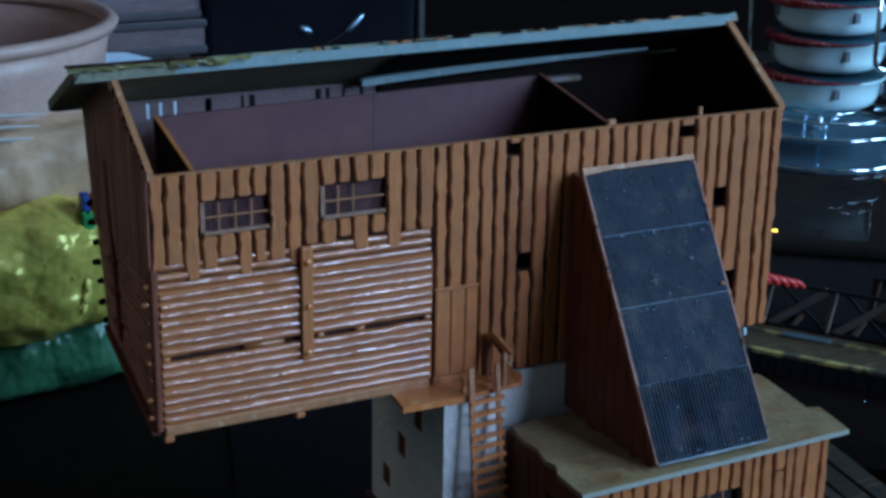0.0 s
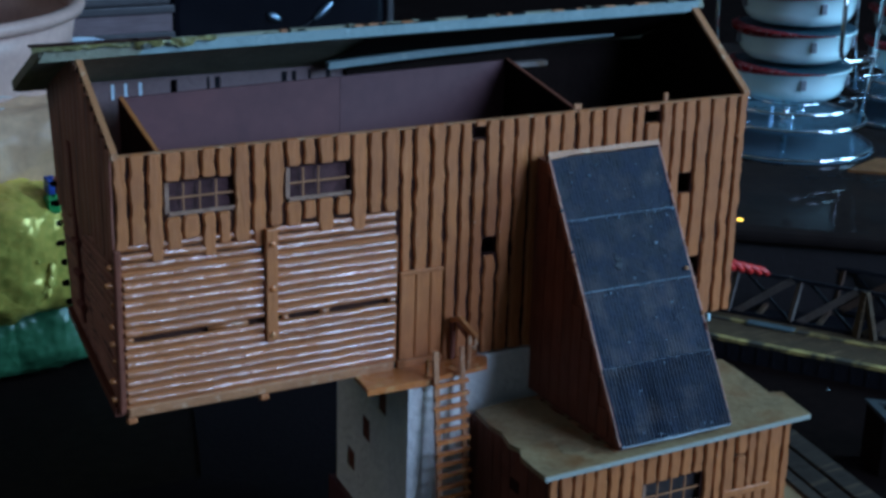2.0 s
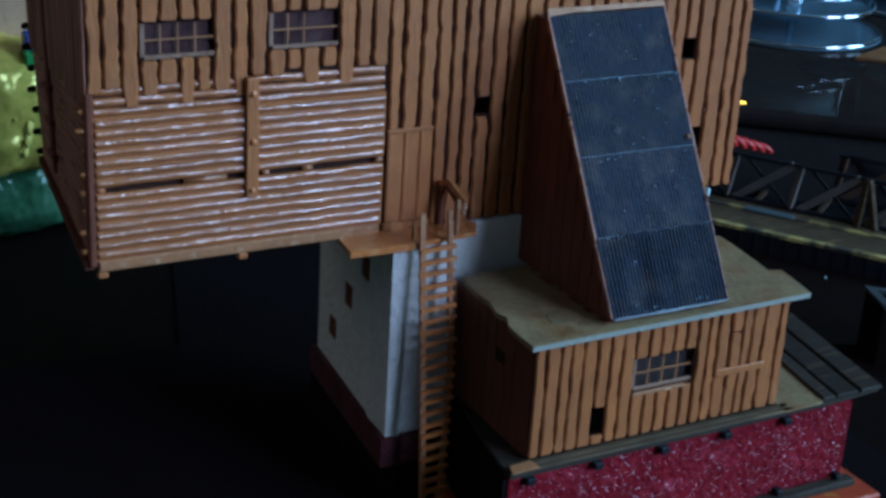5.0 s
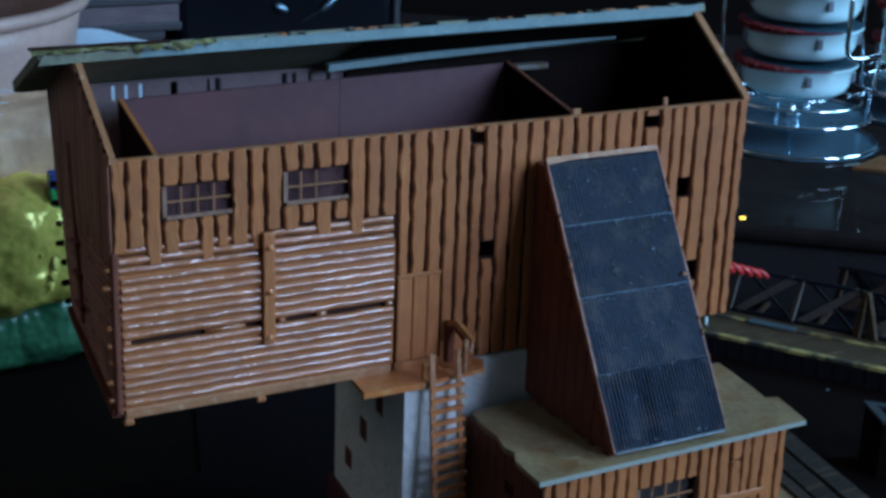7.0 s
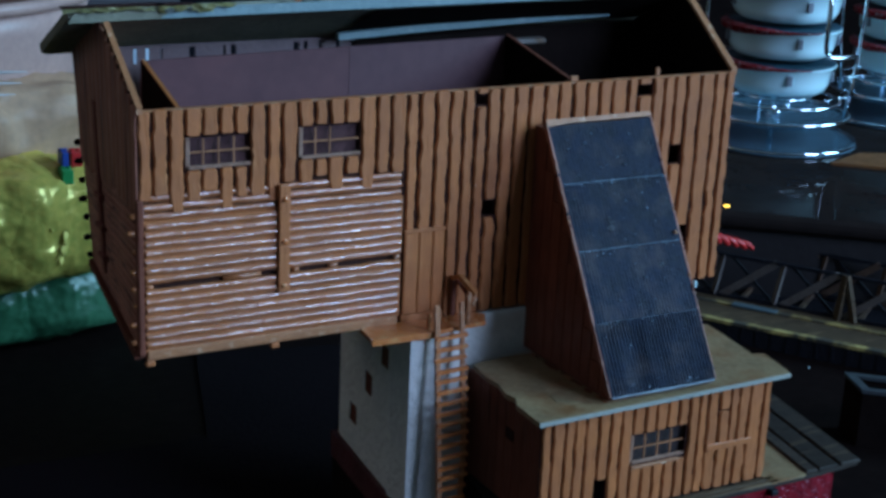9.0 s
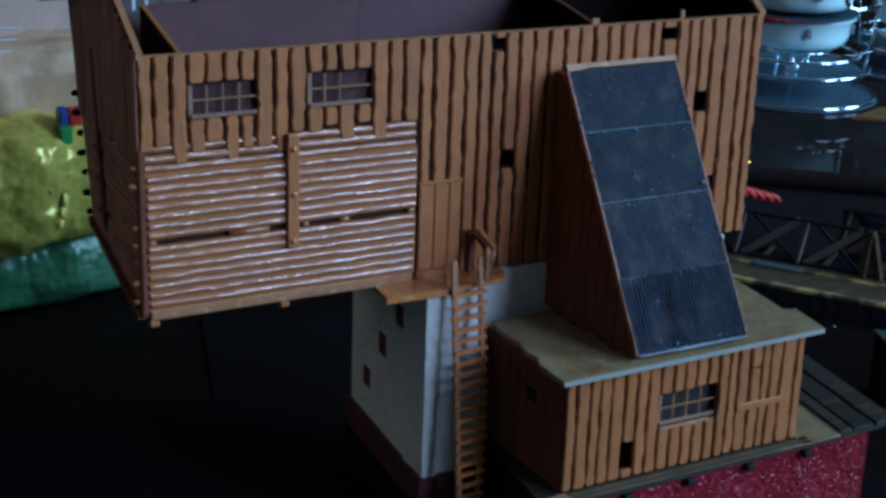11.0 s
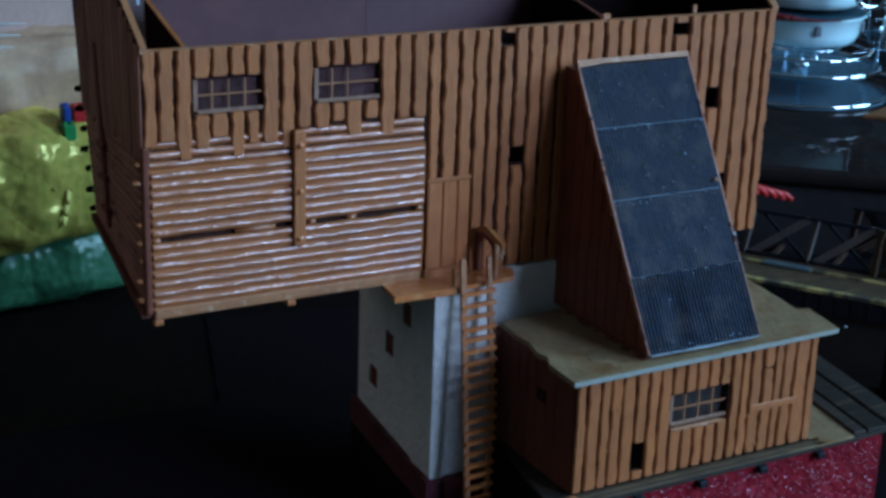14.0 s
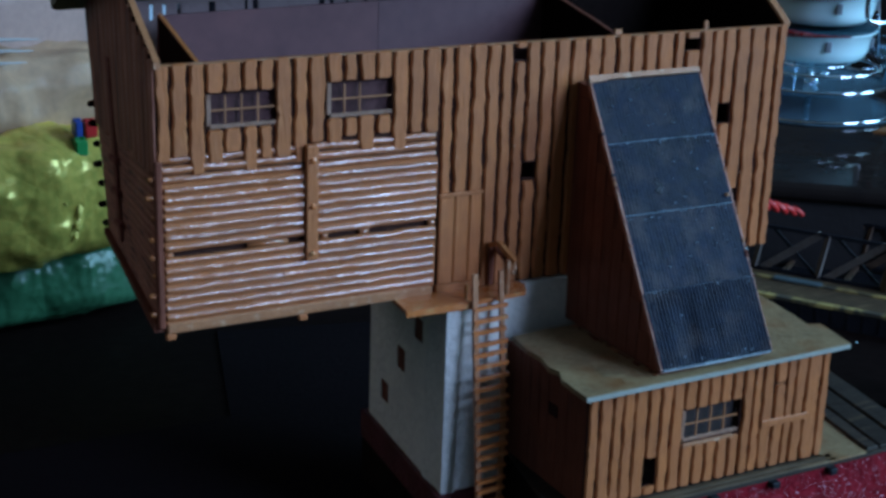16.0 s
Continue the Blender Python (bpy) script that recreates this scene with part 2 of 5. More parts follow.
# Darker copy of the plank: shade on left-facing sides is put into it.
M["shade"] = material("dark_brown_and_shaded_plank", (0.185, 0.050, 0.026), (0.12, 0.033, 0.017), wear=(0.07, 0.020, 0.012), grain=1100, blotch=120, rough=0.55, stretch=UP, vary=0.12, spec=0.3)
M["redbrown"] = material("dark_red_brown_paint", (0.24, 0.060, 0.040), (0.16, 0.038, 0.028), wear=(0.30, 0.10, 0.06), grain=900, blotch=120, rough=0.55, spec=0.3)
M["steel"] = material("grey_bridge_girder", (0.15, 0.12, 0.105), (0.09, 0.07, 0.06), wear=(0.10, 0.055, 0.03), grain=700, blotch=140, rough=0.5, vary=0.15)
M["rust"] = material("rusty_brown_girder", (0.10, 0.05, 0.025), (0.06, 0.032, 0.02), grain=700, blotch=140, rough=0.6, vary=0.15)
M["girder"] = material("dark_plate_girder", (0.010, 0.010, 0.014), (0.006, 0.006, 0.009), grain=700, rough=0.5, spec=0.25)
M["brass"] = material("yellowed_bridge_edge", (0.58, 0.42, 0.14), (0.34, 0.24, 0.08), wear=(0.06, 0.05, 0.035), grain=500, blotch=110, rough=0.4, wear_scale=110, wear_lo=0.44, wear_hi=0.58)
M["paleblue"] = material("pale_blue_card", (0.12, 0.18, 0.19), (0.08, 0.12, 0.13), grain=600, rough=0.5)
M["dullgrey"] = material("dull_grey_rim", (0.05, 0.06, 0.062), (0.035, 0.04, 0.042), grain=500, rough=0.5)
M["redwire"] = material("red_wire_sleeve", (0.60, 0.03, 0.025), (0.45, 0.02, 0.02), grain=500, rough=0.3)
M["amber"] = material("orange_card", (0.24, 0.085, 0.016), (0.15, 0.055, 0.012), grain=300, rough=0.5)
M["boardbrown"] = material("dull_brown_board", (0.085, 0.052, 0.016), (0.055, 0.036, 0.013), grain=300, blotch=40, rough=0.5)
M["cover"] = material("dark_book_cover", (0.030, 0.022, 0.024), (0.020, 0.015, 0.017), grain=200, rough=0.5, vary=0.3)
M["pages"] = material("greyed_paper_edges", (0.17, 0.115, 0.12), (0.10, 0.065, 0.07), grain=900, blotch=60, rough=0.8, stretch=(0.1, 0.1, 1), vary=0.25)
M["yellowfoil"] = material("crumpled_yellow_tape", (0.36, 0.31, 0.10), (0.22, 0.20, 0.09), wear=(0.04, 0.04, 0.035), grain=500, blotch=200, rough=0.3, wear_scale=220, wear_lo=0.56, wear_hi=0.64)
M["brickred"] = material("red_toy_plastic", (0.60, 0.03, 0.03), (0.5, 0.02, 0.02), grain=200, rough=0.25, bump=0.0)
M["brickblue"] = material("blue_toy_plastic", (0.03, 0.07, 0.30), (0.02, 0.05, 0.24), grain=200, rough=0.25, bump=0.0)
M["brickgreen"] = material("green_toy_plastic", (0.03, 0.28, 0.08), (0.02, 0.22, 0.06), grain=200, rough=0.25, bump=0.0)
M["tub"] = glassy("cloudy_plastic_tub", (0.56, 0.35, 0.29), 0.3, trans=0.2, second=(0.40, 0.25, 0.21), scale=25)
M["film"] = glassy("clear_crumpled_film", (0.52, 0.30, 0.18), 0.5, trans=0.0, crumple=0.0010, second=(0.34, 0.205, 0.135), scale=16)
M["yelbag"] = glassy("yellow_green_crumpled_bag", (0.68, 0.45, 0.10), 0.2, trans=0.0, crumple=0.0045, second=(0.24, 0.26, 0.05), scale=18)
M["yelfold"] = material("shiny_yellow_film", (0.62, 0.48, 0.12), (0.5, 0.38, 0.08), grain=300, blotch=90, rough=0.18, rough2=0.35, bump=0.0003, spec=0.9)
M["greenbag"] = glassy("green_plastic_bag", (0.020, 0.085, 0.040), 0.28, trans=0.0, crumple=0.005, second=(0.05, 0.155, 0.08), scale=22)
for key in ("film", "yelbag", "greenbag"):
    M[key].node_tree.nodes["Principled BSDF"].inputs["Coat Weight"].default_value = 0.08 if key == "film" else 0.25
    M[key].node_tree.nodes["Principled BSDF"].inputs["Specular IOR Level"].default_value = 0.35 if key == "film" else 0.9
M["yelbag"].node_tree.nodes["Principled BSDF"].inputs["Coat Weight"].default_value = 0.0
M["gloss"].node_tree.nodes["Principled BSDF"].inputs["IOR"].default_value = 1.045
M["yelbag"].node_tree.nodes["Principled BSDF"].inputs["IOR"].default_value = 1.7
M["yelbag"].node_tree.nodes["Principled BSDF"].inputs["Specular Tint"].default_value = (1.0, 0.72, 0.25, 1)
M["yelfold"].node_tree.nodes["Principled BSDF"].inputs["Specular Tint"].default_value = (1.0, 0.72, 0.25, 1)
M["palewall"] = material("pale_wall_paint", (0.14, 0.11, 0.09), (0.12, 0.095, 0.08), grain=60, blotch=4, rough=0.8)
M["darkwall"] = material("dark_wall_paint", (0.040, 0.036, 0.040), (0.030, 0.027, 0.031), grain=60, blotch=4, rough=0.8)
M["wallpaint"] = material("dull_wall_paint", (0.105, 0.098, 0.094), (0.09, 0.083, 0.08), grain=60, blotch=4, rough=0.8)
M["floorwood"] = material("dark_floor_boards", (0.10, 0.06, 0.035), (0.07, 0.04, 0.025), grain=60, blotch=6, rough=0.5, stretch=(0.1, 1, 1))
M["ledmat"] = bpy.data.materials.new("amber_pilot_light")
M["ledmat"].use_nodes = True
ledb = M["ledmat"].node_tree.nodes["Principled BSDF"]
ledb.inputs["Base Color"].default_value = (0.8, 0.45, 0.05, 1)
ledb.inputs["Emission Color"].default_value = (1.0, 0.62, 0.08, 1)
ledb.inputs["Emission Strength"].default_value = 3.0

# ---- building helpers ----
BASE = {}


def thing(name, base, label, category, group="", kind=""):
    """An Empty at its base, in plan centimetres."""
    ob = new(name)
    ob.empty_display_size = 0.01
    ob.location = P(*base)
    BASE[ob] = P(*base)
    return tagged(ob, label, category, group, kind)


def part(name, bm, mat, parent=None, label="", smooth=False, free=False):
    """Links a bmesh, drawn in plan centimetres, as one mesh under parent (or on its own)."""
    base = BASE.get(parent, Vector((0, 0, 0)))
    for v in bm.verts:
        v.co = P(*v.co) - base
    bmesh.ops.recalc_face_normals(bm, faces=bm.faces)
    me = bpy.data.meshes.new(name)
    bm.to_mesh(me)
    bm.free()
    me.materials.append(M[mat])
    if smooth:
        for p in me.polygons:
            p.use_smooth = True
    ob = new(name, me)
    if parent:
        ob.parent = parent
    BASE[ob] = base
    if label:
        ob["label"] = label
    return ob


def box(x0, x1, y0, y1, z0, z1, bevel=0.0, bm=None, seg=1):
    own = bmesh.new()
    bmesh.ops.create_cube(own, size=1.0)
    for v in own.verts:
        v.co = Vector(((x0 + x1) / 2 + v.co.x * (x1 - x0), (y0 + y1) / 2 + v.co.y * (y1 - y0), (z0 + z1) / 2 + v.co.z * (z1 - z0)))
    if bevel:
        bmesh.ops.bevel(own, geom=own.edges[:], offset=bevel, segments=seg, affect="EDGES", profile=0.6)
    if bm is None:
        return own
    return merge(bm, own)


def merge(bm, other):
    me = bpy.data.meshes.new("tmp")
    other.to_mesh(me)
    other.free()
    bm.from_mesh(me)
    bpy.data.meshes.remove(me)
    return bm


def bar(bm, a, b, w, h=None, up=(0, 0, 1)):
    """A straight squared bar from a to b."""
    a, b = Vector(a), Vector(b)
    d = (b - a).normalized()
    u = Vector(up)
    if abs(d.dot(u)) > 0.95:
        u = Vector((0, 1, 0))
    s = d.cross(u).normalized()
    u = s.cross(d).normalized()
    h = h or w
    ring = [[bm.verts.new(p + s * (i * w / 2) + u * (j * h / 2)) for i, j in ((-1, -1), (1, -1), (1, 1), (-1, 1))] for p in (a, b)]
    for k in range(4):
        bm.faces.new((ring[0][k], ring[0][(k + 1) % 4], ring[1][(k + 1) % 4], ring[1][k]))
    bm.faces.new(ring[0])
    bm.faces.new(ring[1][::-1])
    return bm


def tube(bm, pts, r, n=8, closed=False):
    """A round rod along points."""
    pts = [Vector(p) for p in pts]
    rings = []
    for i, p in enumerate(pts):
        a = pts[i - 1] if i or closed else p
        b = pts[(i + 1) % len(pts)] if i + 1 < len(pts) or closed else p
        d = (b - a).normalized()
        u = Vector((0, 0, 1)) if abs(d.z) < 0.9 else Vector((1, 0, 0))
        s = d.cross(u).normalized()
        u = s.cross(d)
        rr = r[i] if isinstance(r, (list, tuple)) else r
        rings.append([bm.verts.new(p + (s * math.cos(t) + u * math.sin(t)) * rr) for t in (2 * math.pi * k / n for k in range(n))])
    pairs = list(zip(rings, rings[1:])) + ([(rings[-1], rings[0])] if closed else [])
    for ra, rb in pairs:
        for k in range(n):
            bm.faces.new((ra[k], ra[(k + 1) % n], rb[(k + 1) % n], rb[k]))
    if not closed:
        bm.faces.new(rings[0])
        bm.faces.new(rings[-1][::-1])
    return bm


def lathe(bm, c, profile, n=40):
    """Turns (radius, height) pairs round the upright axis through c."""
    rings = []
    for r, z in profile:
        rings.append([bm.verts.new((c[0] + r * math.cos(t), c[1] + r * math.sin(t), c[2] + z)) for t in (2 * math.pi * k / n for k in range(n))] if r > 1e-6 else [bm.verts.new((c[0], c[1], c[2] + z))])
    for ra, rb in zip(rings, rings[1:]):
        for k in range(n):
            q = [ra[k % len(ra)], ra[(k + 1) % len(ra)], rb[(k + 1) % len(rb)], rb[k % len(rb)]]
            q = list(dict.fromkeys(q))
            if len(q) > 2:
                bm.faces.new(q)
    return bm


def circle(c, r, n=48, z=0.0):
    return [(c[0] + r * math.cos(2 * math.pi * k / n), c[1] + r * math.sin(2 * math.pi * k / n), c[2] + z) for k in range(n)]


def board(u0, u1, v0, v1, put, thick, rng, wave=0.03, n=6, round_ends=0.03):
    """One plank with uneven, softened long edges: u across, v along it, put(u, v, w) lays it on its wall, w outwards."""
    bm = bmesh.new()
    pl, pr = rng.random() * 9, rng.random() * 9 + 20
    e = min(0.035, (u1 - u0) * 0.12)
    s = min(0.06, (v1 - v0) * 0.2)
    steps = [(v0, 2.4), (v0 + s * 0.3, 1.0), (v0 + s, 0.0)] + [(v0 + (v1 - v0) * i / n, 0.0) for i in range(1, n)] + [(v1 - s, 0.0), (v1 - s * 0.3, 1.0), (v1, 2.4)]
    rows = []
    for v, k in steps:
        wl = wave * (0.5 * noise.noise((pl, v * 1.3, 0.3)) + 0.8 * noise.noise((pl, v * 4.1, 3.3)) + 0.55 * noise.noise((pl, v * 9.7, 6.1)))
        wr = wave * (0.5 * noise.noise((pr, v * 1.3, 0.7)) + 0.8 * noise.noise((pr, v * 4.1, 5.7)) + 0.55 * noise.noise((pr, v * 9.7, 8.4)))
        a, b = u0 + wl + k * round_ends, u1 + wr - k * round_ends
        drop = thick * (0.35 if k > 2 else 0.0)
        rows.append([bm.verts.new(put(*q)) for q in ((a, v, 0), (a, v, thick * 0.55), (a + e, v, thick - drop), (b - e, v, thick - drop), (b, v, thick * 0.55), (b, v, 0))])
    for ra, rb in zip(rows, rows[1:]):
        for i in range(5):
            bm.faces.new((ra[i], ra[i + 1], rb[i + 1], rb[i]))
    bm.faces.new(rows[0])
    bm.faces.new(rows[-1][::-1])
    return bm


def perforated(u0, u1, v0, v1, holes, put, w0, w1):
    """A wall plate with openings right through it."""
    us = sorted({u0, u1, *(a for h in holes for a in h[:2])})
    vs = sorted({v0, v1, *(a for h in holes for a in h[2:])})
    solid = {}
    for i in range(len(us) - 1):
        for j in range(len(vs) - 1):
            cu, cv = (us[i] + us[i + 1]) / 2, (vs[j] + vs[j + 1]) / 2
            solid[i, j] = not any(h[0] < cu < h[1] and h[2] < cv < h[3] for h in holes)
    bm = bmesh.new()
    verts = {}

    def at(i, j, k):
        if (i, j, k) not in verts:
            verts[i, j, k] = bm.verts.new(put(us[i], vs[j], (w0, w1)[k]))
        return verts[i, j, k]
    for (i, j), s in solid.items():
        if not s:
            continue
        for k in (0, 1):
            bm.faces.new([at(i, j, k), at(i + 1, j, k), at(i + 1, j + 1, k), at(i, j + 1, k)])
        for di, dj, a, b in ((-1, 0, (i, j), (i, j + 1)), (1, 0, (i + 1, j), (i + 1, j + 1)), (0, -1, (i, j), (i + 1, j)), (0, 1, (i, j + 1), (i + 1, j + 1))):
            if not solid.get((i + di, j + dj), False):
                bm.faces.new([at(*a, 0), at(*b, 0), at(*b, 1), at(*a, 1)])
    return bm


def sheet(pts, put, w0, w1):
    """A flat plate of any outline, w0 to w1 thick."""
    bm = bmesh.new()
    a = [bm.verts.new(put(u, v, w0)) for u, v in pts]
    b = [bm.verts.new(put(u, v, w1)) for u, v in pts]
    bm.faces.new(a)
    bm.faces.new(b[::-1])
    for k in range(len(pts)):
        bm.faces.new((a[k], a[(k + 1) % len(pts)], b[(k + 1) % len(pts)], b[k]))
    return bm


# ---- room ----
def room():
    def slab(name, x0, x1, y0, y1, z0, z1, mat):
        bm = bmesh.new()
        bmesh.ops.create_cube(bm, size=1.0)
        for v in bm.verts:
            v.co = Vector(((x0 + x1) / 2 + v.co.x * (x1 - x0), (y0 + y1) / 2 + v.co.y * (y1 - y0), (z0 + z1) / 2 + v.co.z * (z1 - z0)))
        me = bpy.data.meshes.new(name)
        bm.to_mesh(me)
        bm.free()
        me.materials.append(M[mat])
        return tagged(new(name, me), kind="structure")
    slab("floor", -1.1, 2.41, -2.5, 2.2, -0.1, 0.0, "floorwood")
    slab("ceiling", -1.1, 2.41, -2.5, 2.2, 3.0, 3.1, "wallpaint")
    y0, y1, z0, z1 = WEST_Y - WEST_W / 2, WEST_Y + WEST_W / 2, WEST_Z - WEST_H / 2, WEST_Z + WEST_H / 2
    slab("wall_west", -1.3, -1.1, -2.5, y0, 0.0, 3.0, "palewall")
    slab("wall_west", -1.3, -1.1, y1, 2.2, 0.0, 3.0, "palewall")
    slab("wall_west", -1.3, -1.1, y0, y1, 0.0, z0, "palewall")
    slab("wall_west", -1.3, -1.1, y0, y1, z1, 3.0, "palewall")
    slab("wall_north", -1.1, 2.41, 2.2, 2.3, 0.0, 3.0, "darkwall")
    y0, y1, z0, z1 = EAST_Y - EAST_W / 2, EAST_Y + EAST_W / 2, EAST_Z - EAST_H / 2, EAST_Z + EAST_H / 2
    slab("wall_east", 2.41, 2.61, -2.5, y0, 0.0, 3.0, "wallpaint")
    slab("wall_east", 2.41, 2.61, y1, 2.2, 0.0, 3.0, "darkwall")
    slab("wall_east", 2.41, 2.61, y0, y1, 0.0, z0, "wallpaint")
    slab("wall_east", 2.41, 2.61, y0, y1, z1, 3.0, "wallpaint")
    x0, x1, z0, z1 = WIN_X - WIN_W / 2, WIN_X + WIN_W / 2, WIN_Z - WIN_H / 2, WIN_Z + WIN_H / 2
    slab("wall_south", -1.1, x0, -2.7, -2.5, 0.0, 3.0, "wallpaint")
    slab("wall_south", x1, 2.41, -2.7, -2.5, 0.0, 3.0, "wallpaint")
    slab("wall_south", x0, x1, -2.7, -2.5, 0.0, z0, "wallpaint")
    slab("wall_south", x0, x1, -2.7, -2.5, z1, 3.0, "wallpaint")


room()

table = thing("table", (20, 30, TOP), "black table with a dull dark top under the model", "table")
part("tabletop", box(-75, 105, -40, 150, TOP - 3, TOP, 0.3, seg=2), "table", table)
for tx in (-68, 98):
    for ty in (-33, 143):
        part("leg", box(tx - 3, tx + 3, ty - 3, ty + 3, TOP - 74.9, TOP - 3), "table", table)


# Flat sheet added over the darker area of the table.
cloth = thing("cloth", (4, -6, TOP), "flat blue-black sheet over part of the table", "cloth")
part("sheet", sheet([(-30, 10.9), (5.0, 9.5), (6.6, 14.9), (7.0, 16.2), (12.0, 15.0), (20, 13.2), (20, -38), (-30, -38)], lambda u, v, w: (u, v, TOP + w), 0.0, 0.06), "mat", cloth)


# ---- the model mill ----
mill = thing("model_mill", (8.2, 0, TOP), "brown plastic model mill with its front roof half missing", "model building")
rng = random.Random(7)


def front(u, v, w):
    return (u, 0.09 - w, v)


def left(u, v, w):
    """The gable wall: its rear edge leans in and its foot climbs towards the back."""
    low = max(0.0, (18.0 - v) / 3.8)
    return (0.0 - w, u * (1.08 - 0.043 * (20.5 - v)), v + 1.15 * low * u / 4.6)


WIN1, WIN2 = (1.10, 2.66, 18.59, 19.33), (3.83, 5.40, 18.61, 19.38)
HOLES = [(8.84, 9.23, 16.73, 17.12), (8.50, 8.84, 19.58, 19.84), (14.52, 14.90, 17.60, 18.10), (13.34, 13.80, 19.52, 19.80),
         (14.92, 15.36, 15.30, 15.85), (14.22, 14.34, 18.95, 19.35), (9.66, 9.80, 16.3, 17.3), (9.72, 9.84, 17.5, 18.2)]
DOOR = (6.62, 7.79, 14.40, 16.58)
# Backing plate takes the dark colour that stands for shade in the slots.
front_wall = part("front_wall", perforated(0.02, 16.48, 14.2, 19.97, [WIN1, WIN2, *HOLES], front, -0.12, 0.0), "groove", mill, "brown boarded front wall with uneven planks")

part("wall_cap", box(0.0, 16.5, 0.012, 0.205, 19.972, 20.0, 0.01), "edge", mill, "worn tan top edge of the wall")
EDGES = [0.0, 0.33, 0.7, 1.09, 1.48, 1.89, 2.25, 2.61, 3.04, 3.39, 3.81, 4.23, 4.58, 5.0, 5.41, 5.81, 6.19, 6.62, 6.96, 7.39, 7.79, 8.16, 8.5, 8.84,
         9.23, 9.62, 10.03, 10.48, 10.9, 11.32, 11.74, 12.11, 12.52, 13.0, 13.34, 13.8, 14.17, 14.52, 14.9, 15.36, 15.84, 16.2, 16.52]

LOWS = [18.0, 18.07, 17.64, 17.83, 18.09, 17.60, 17.90, 17.81, 17.72, 18.1, 18.05, 18.17, 17.8, 18.18, 17.75, 18.1, 18.12]


def front_planks():
    for k, (a, b) in enumerate(zip(EDGES, EDGES[1:])):
        c = (a + b) / 2
        gap = rng.uniform(0.034, 0.046)
        low = 14.2
        if c < 6.6:
            low = LOWS[min(k, len(LOWS) - 1)] + rng.uniform(-0.03, 0.03)
        elif c < 7.79:
            low = 16.60
        cuts = [h for h in (WIN1, WIN2, *HOLES) if h[0] - 0.02 <= c <= h[1] + 0.02 and h[1] - h[0] > 0.3]
        spans, top = [], 20.0 + rng.uniform(-0.02, 0.03)
        for h in sorted(cuts, key=lambda h: -h[3]):
            spans.append((h[3] + rng.uniform(0, 0.05), top))
            top = h[2] - rng.uniform(0.0, 0.05)
        spans.append((low, top))
        for v0, v1 in spans:
            if v1 - v0 > 0.05:
                part("plank", board(a + gap, b - gap, v0, v1, front, 0.09 + rng.uniform(-0.012, 0.012), rng, 0.05, max(3, min(44, int((v1 - v0) * 7.5))), 0.017), "plank", front_wall)


def front_logs():
    rows = [14.55 + 0.2085 * k for k in range(7)] + [16.115 + 0.2085 * k for k in range(10)]
    for k, z in enumerate(rows):
        back = 0.115 if z > 17.9 else 0.085 if z > 17.5 else 0.0
        if z > 15.45:
            runs = [(0.12, 3.28), (3.57, 6.53)]
        else:
            m = rng.uniform(1.5, 4.6)
            runs = [(0.12, m), (m - 0.02, 6.50)]
        for a, b in runs:
            a, b = a + rng.uniform(0, 0.02), b - rng.uniform(0, 0.02)
            n = max(3, int((b - a) * 9))
            ph = rng.random() * 50
            xs = [a, a + 0.015] + [a + (b - a) * i / n for i in range(1, n)] + [b - 0.015, b]
            bm = tube(bmesh.new(), [(x, 0.012 + back + 0.014 * noise.noise((ph, x * 2, 0)) + 0.008 * noise.noise((ph, x * 7, 2)), z + 0.022 * noise.noise((ph, x * 1.4, 5)) + 0.008 * noise.noise((ph, x * 6, 8))) for x in xs],
                      [0.094 + 0.008 * noise.noise((ph, x * 2.7, 9)) + 0.006 * noise.noise((ph, x * 8.5, 4)) for x in xs], 12)
            part("log", bm, "log", log_panel, smooth=True)
    for a, b in ((0.12, 0.3), (1.97, 2.9), (3.7, 3.85), (4.62, 4.85), (6.36, 6.53)):
        part("log", tube(bmesh.new(), [(a, 0.03, 15.96), ((a + b) / 2, 0.02, 15.955), (b, 0.03, 15.96)], 0.06, 8), "log", log_panel, smooth=True)


def lattice(x0, x1, z0, z1, y, cols, rows, parent, name="window", open_last=False, mat="bar", pane="pane"):
    w = part(name, sheet([(x0, z0), (x1, z0), (x1, z1), (x0, z1)], lambda u, v, d: (u, y + 0.152 + d, v), 0.0, 0.02), pane, parent, "small barred window")
    bm = bmesh.new()
    for s in ((x0, x1, z0, z0 + 0.085), (x0, x0 + 0.1, z0, z1)):
        box(s[0], s[1], y - 0.02, y + 0.05, s[2], s[3], 0.01, bm)
    part("window_frame", bm, "sash", w)
    for i in range(1, cols):
        if open_last and i == cols - 1:
            continue
        x = x0 + 0.06 + (x1 - x0 - 0.1) * i / cols
        part("glazing_bar", box(x - 0.016, x + 0.016, y - 0.0, y + 0.045, z0 + 0.08, z1 - 0.04), mat, w)
    for j in range(1, rows):
        z = z0 + 0.07 + (z1 - z0 - 0.1) * j / rows
        part("glazing_bar", box(x0 + 0.08, x1 - 0.03, y + 0.002, y + 0.047, z - 0.016, z + 0.016), mat, w)
    return w


# Opaque pane; the dark inside of the annex is put into its colour.
M["darkpane"] = material("dark_inside_pane", (0.045, 0.028, 0.024), (0.012, 0.008, 0.008), grain=600, blotch=330, rough=0.4, bump=0.0001)
M["sash"] = material("pale_greyed_window_frame", (0.32, 0.165, 0.105), (0.20, 0.10, 0.062), wear=(0.16, 0.065, 0.035), grain=900, blotch=300, rough=0.4)
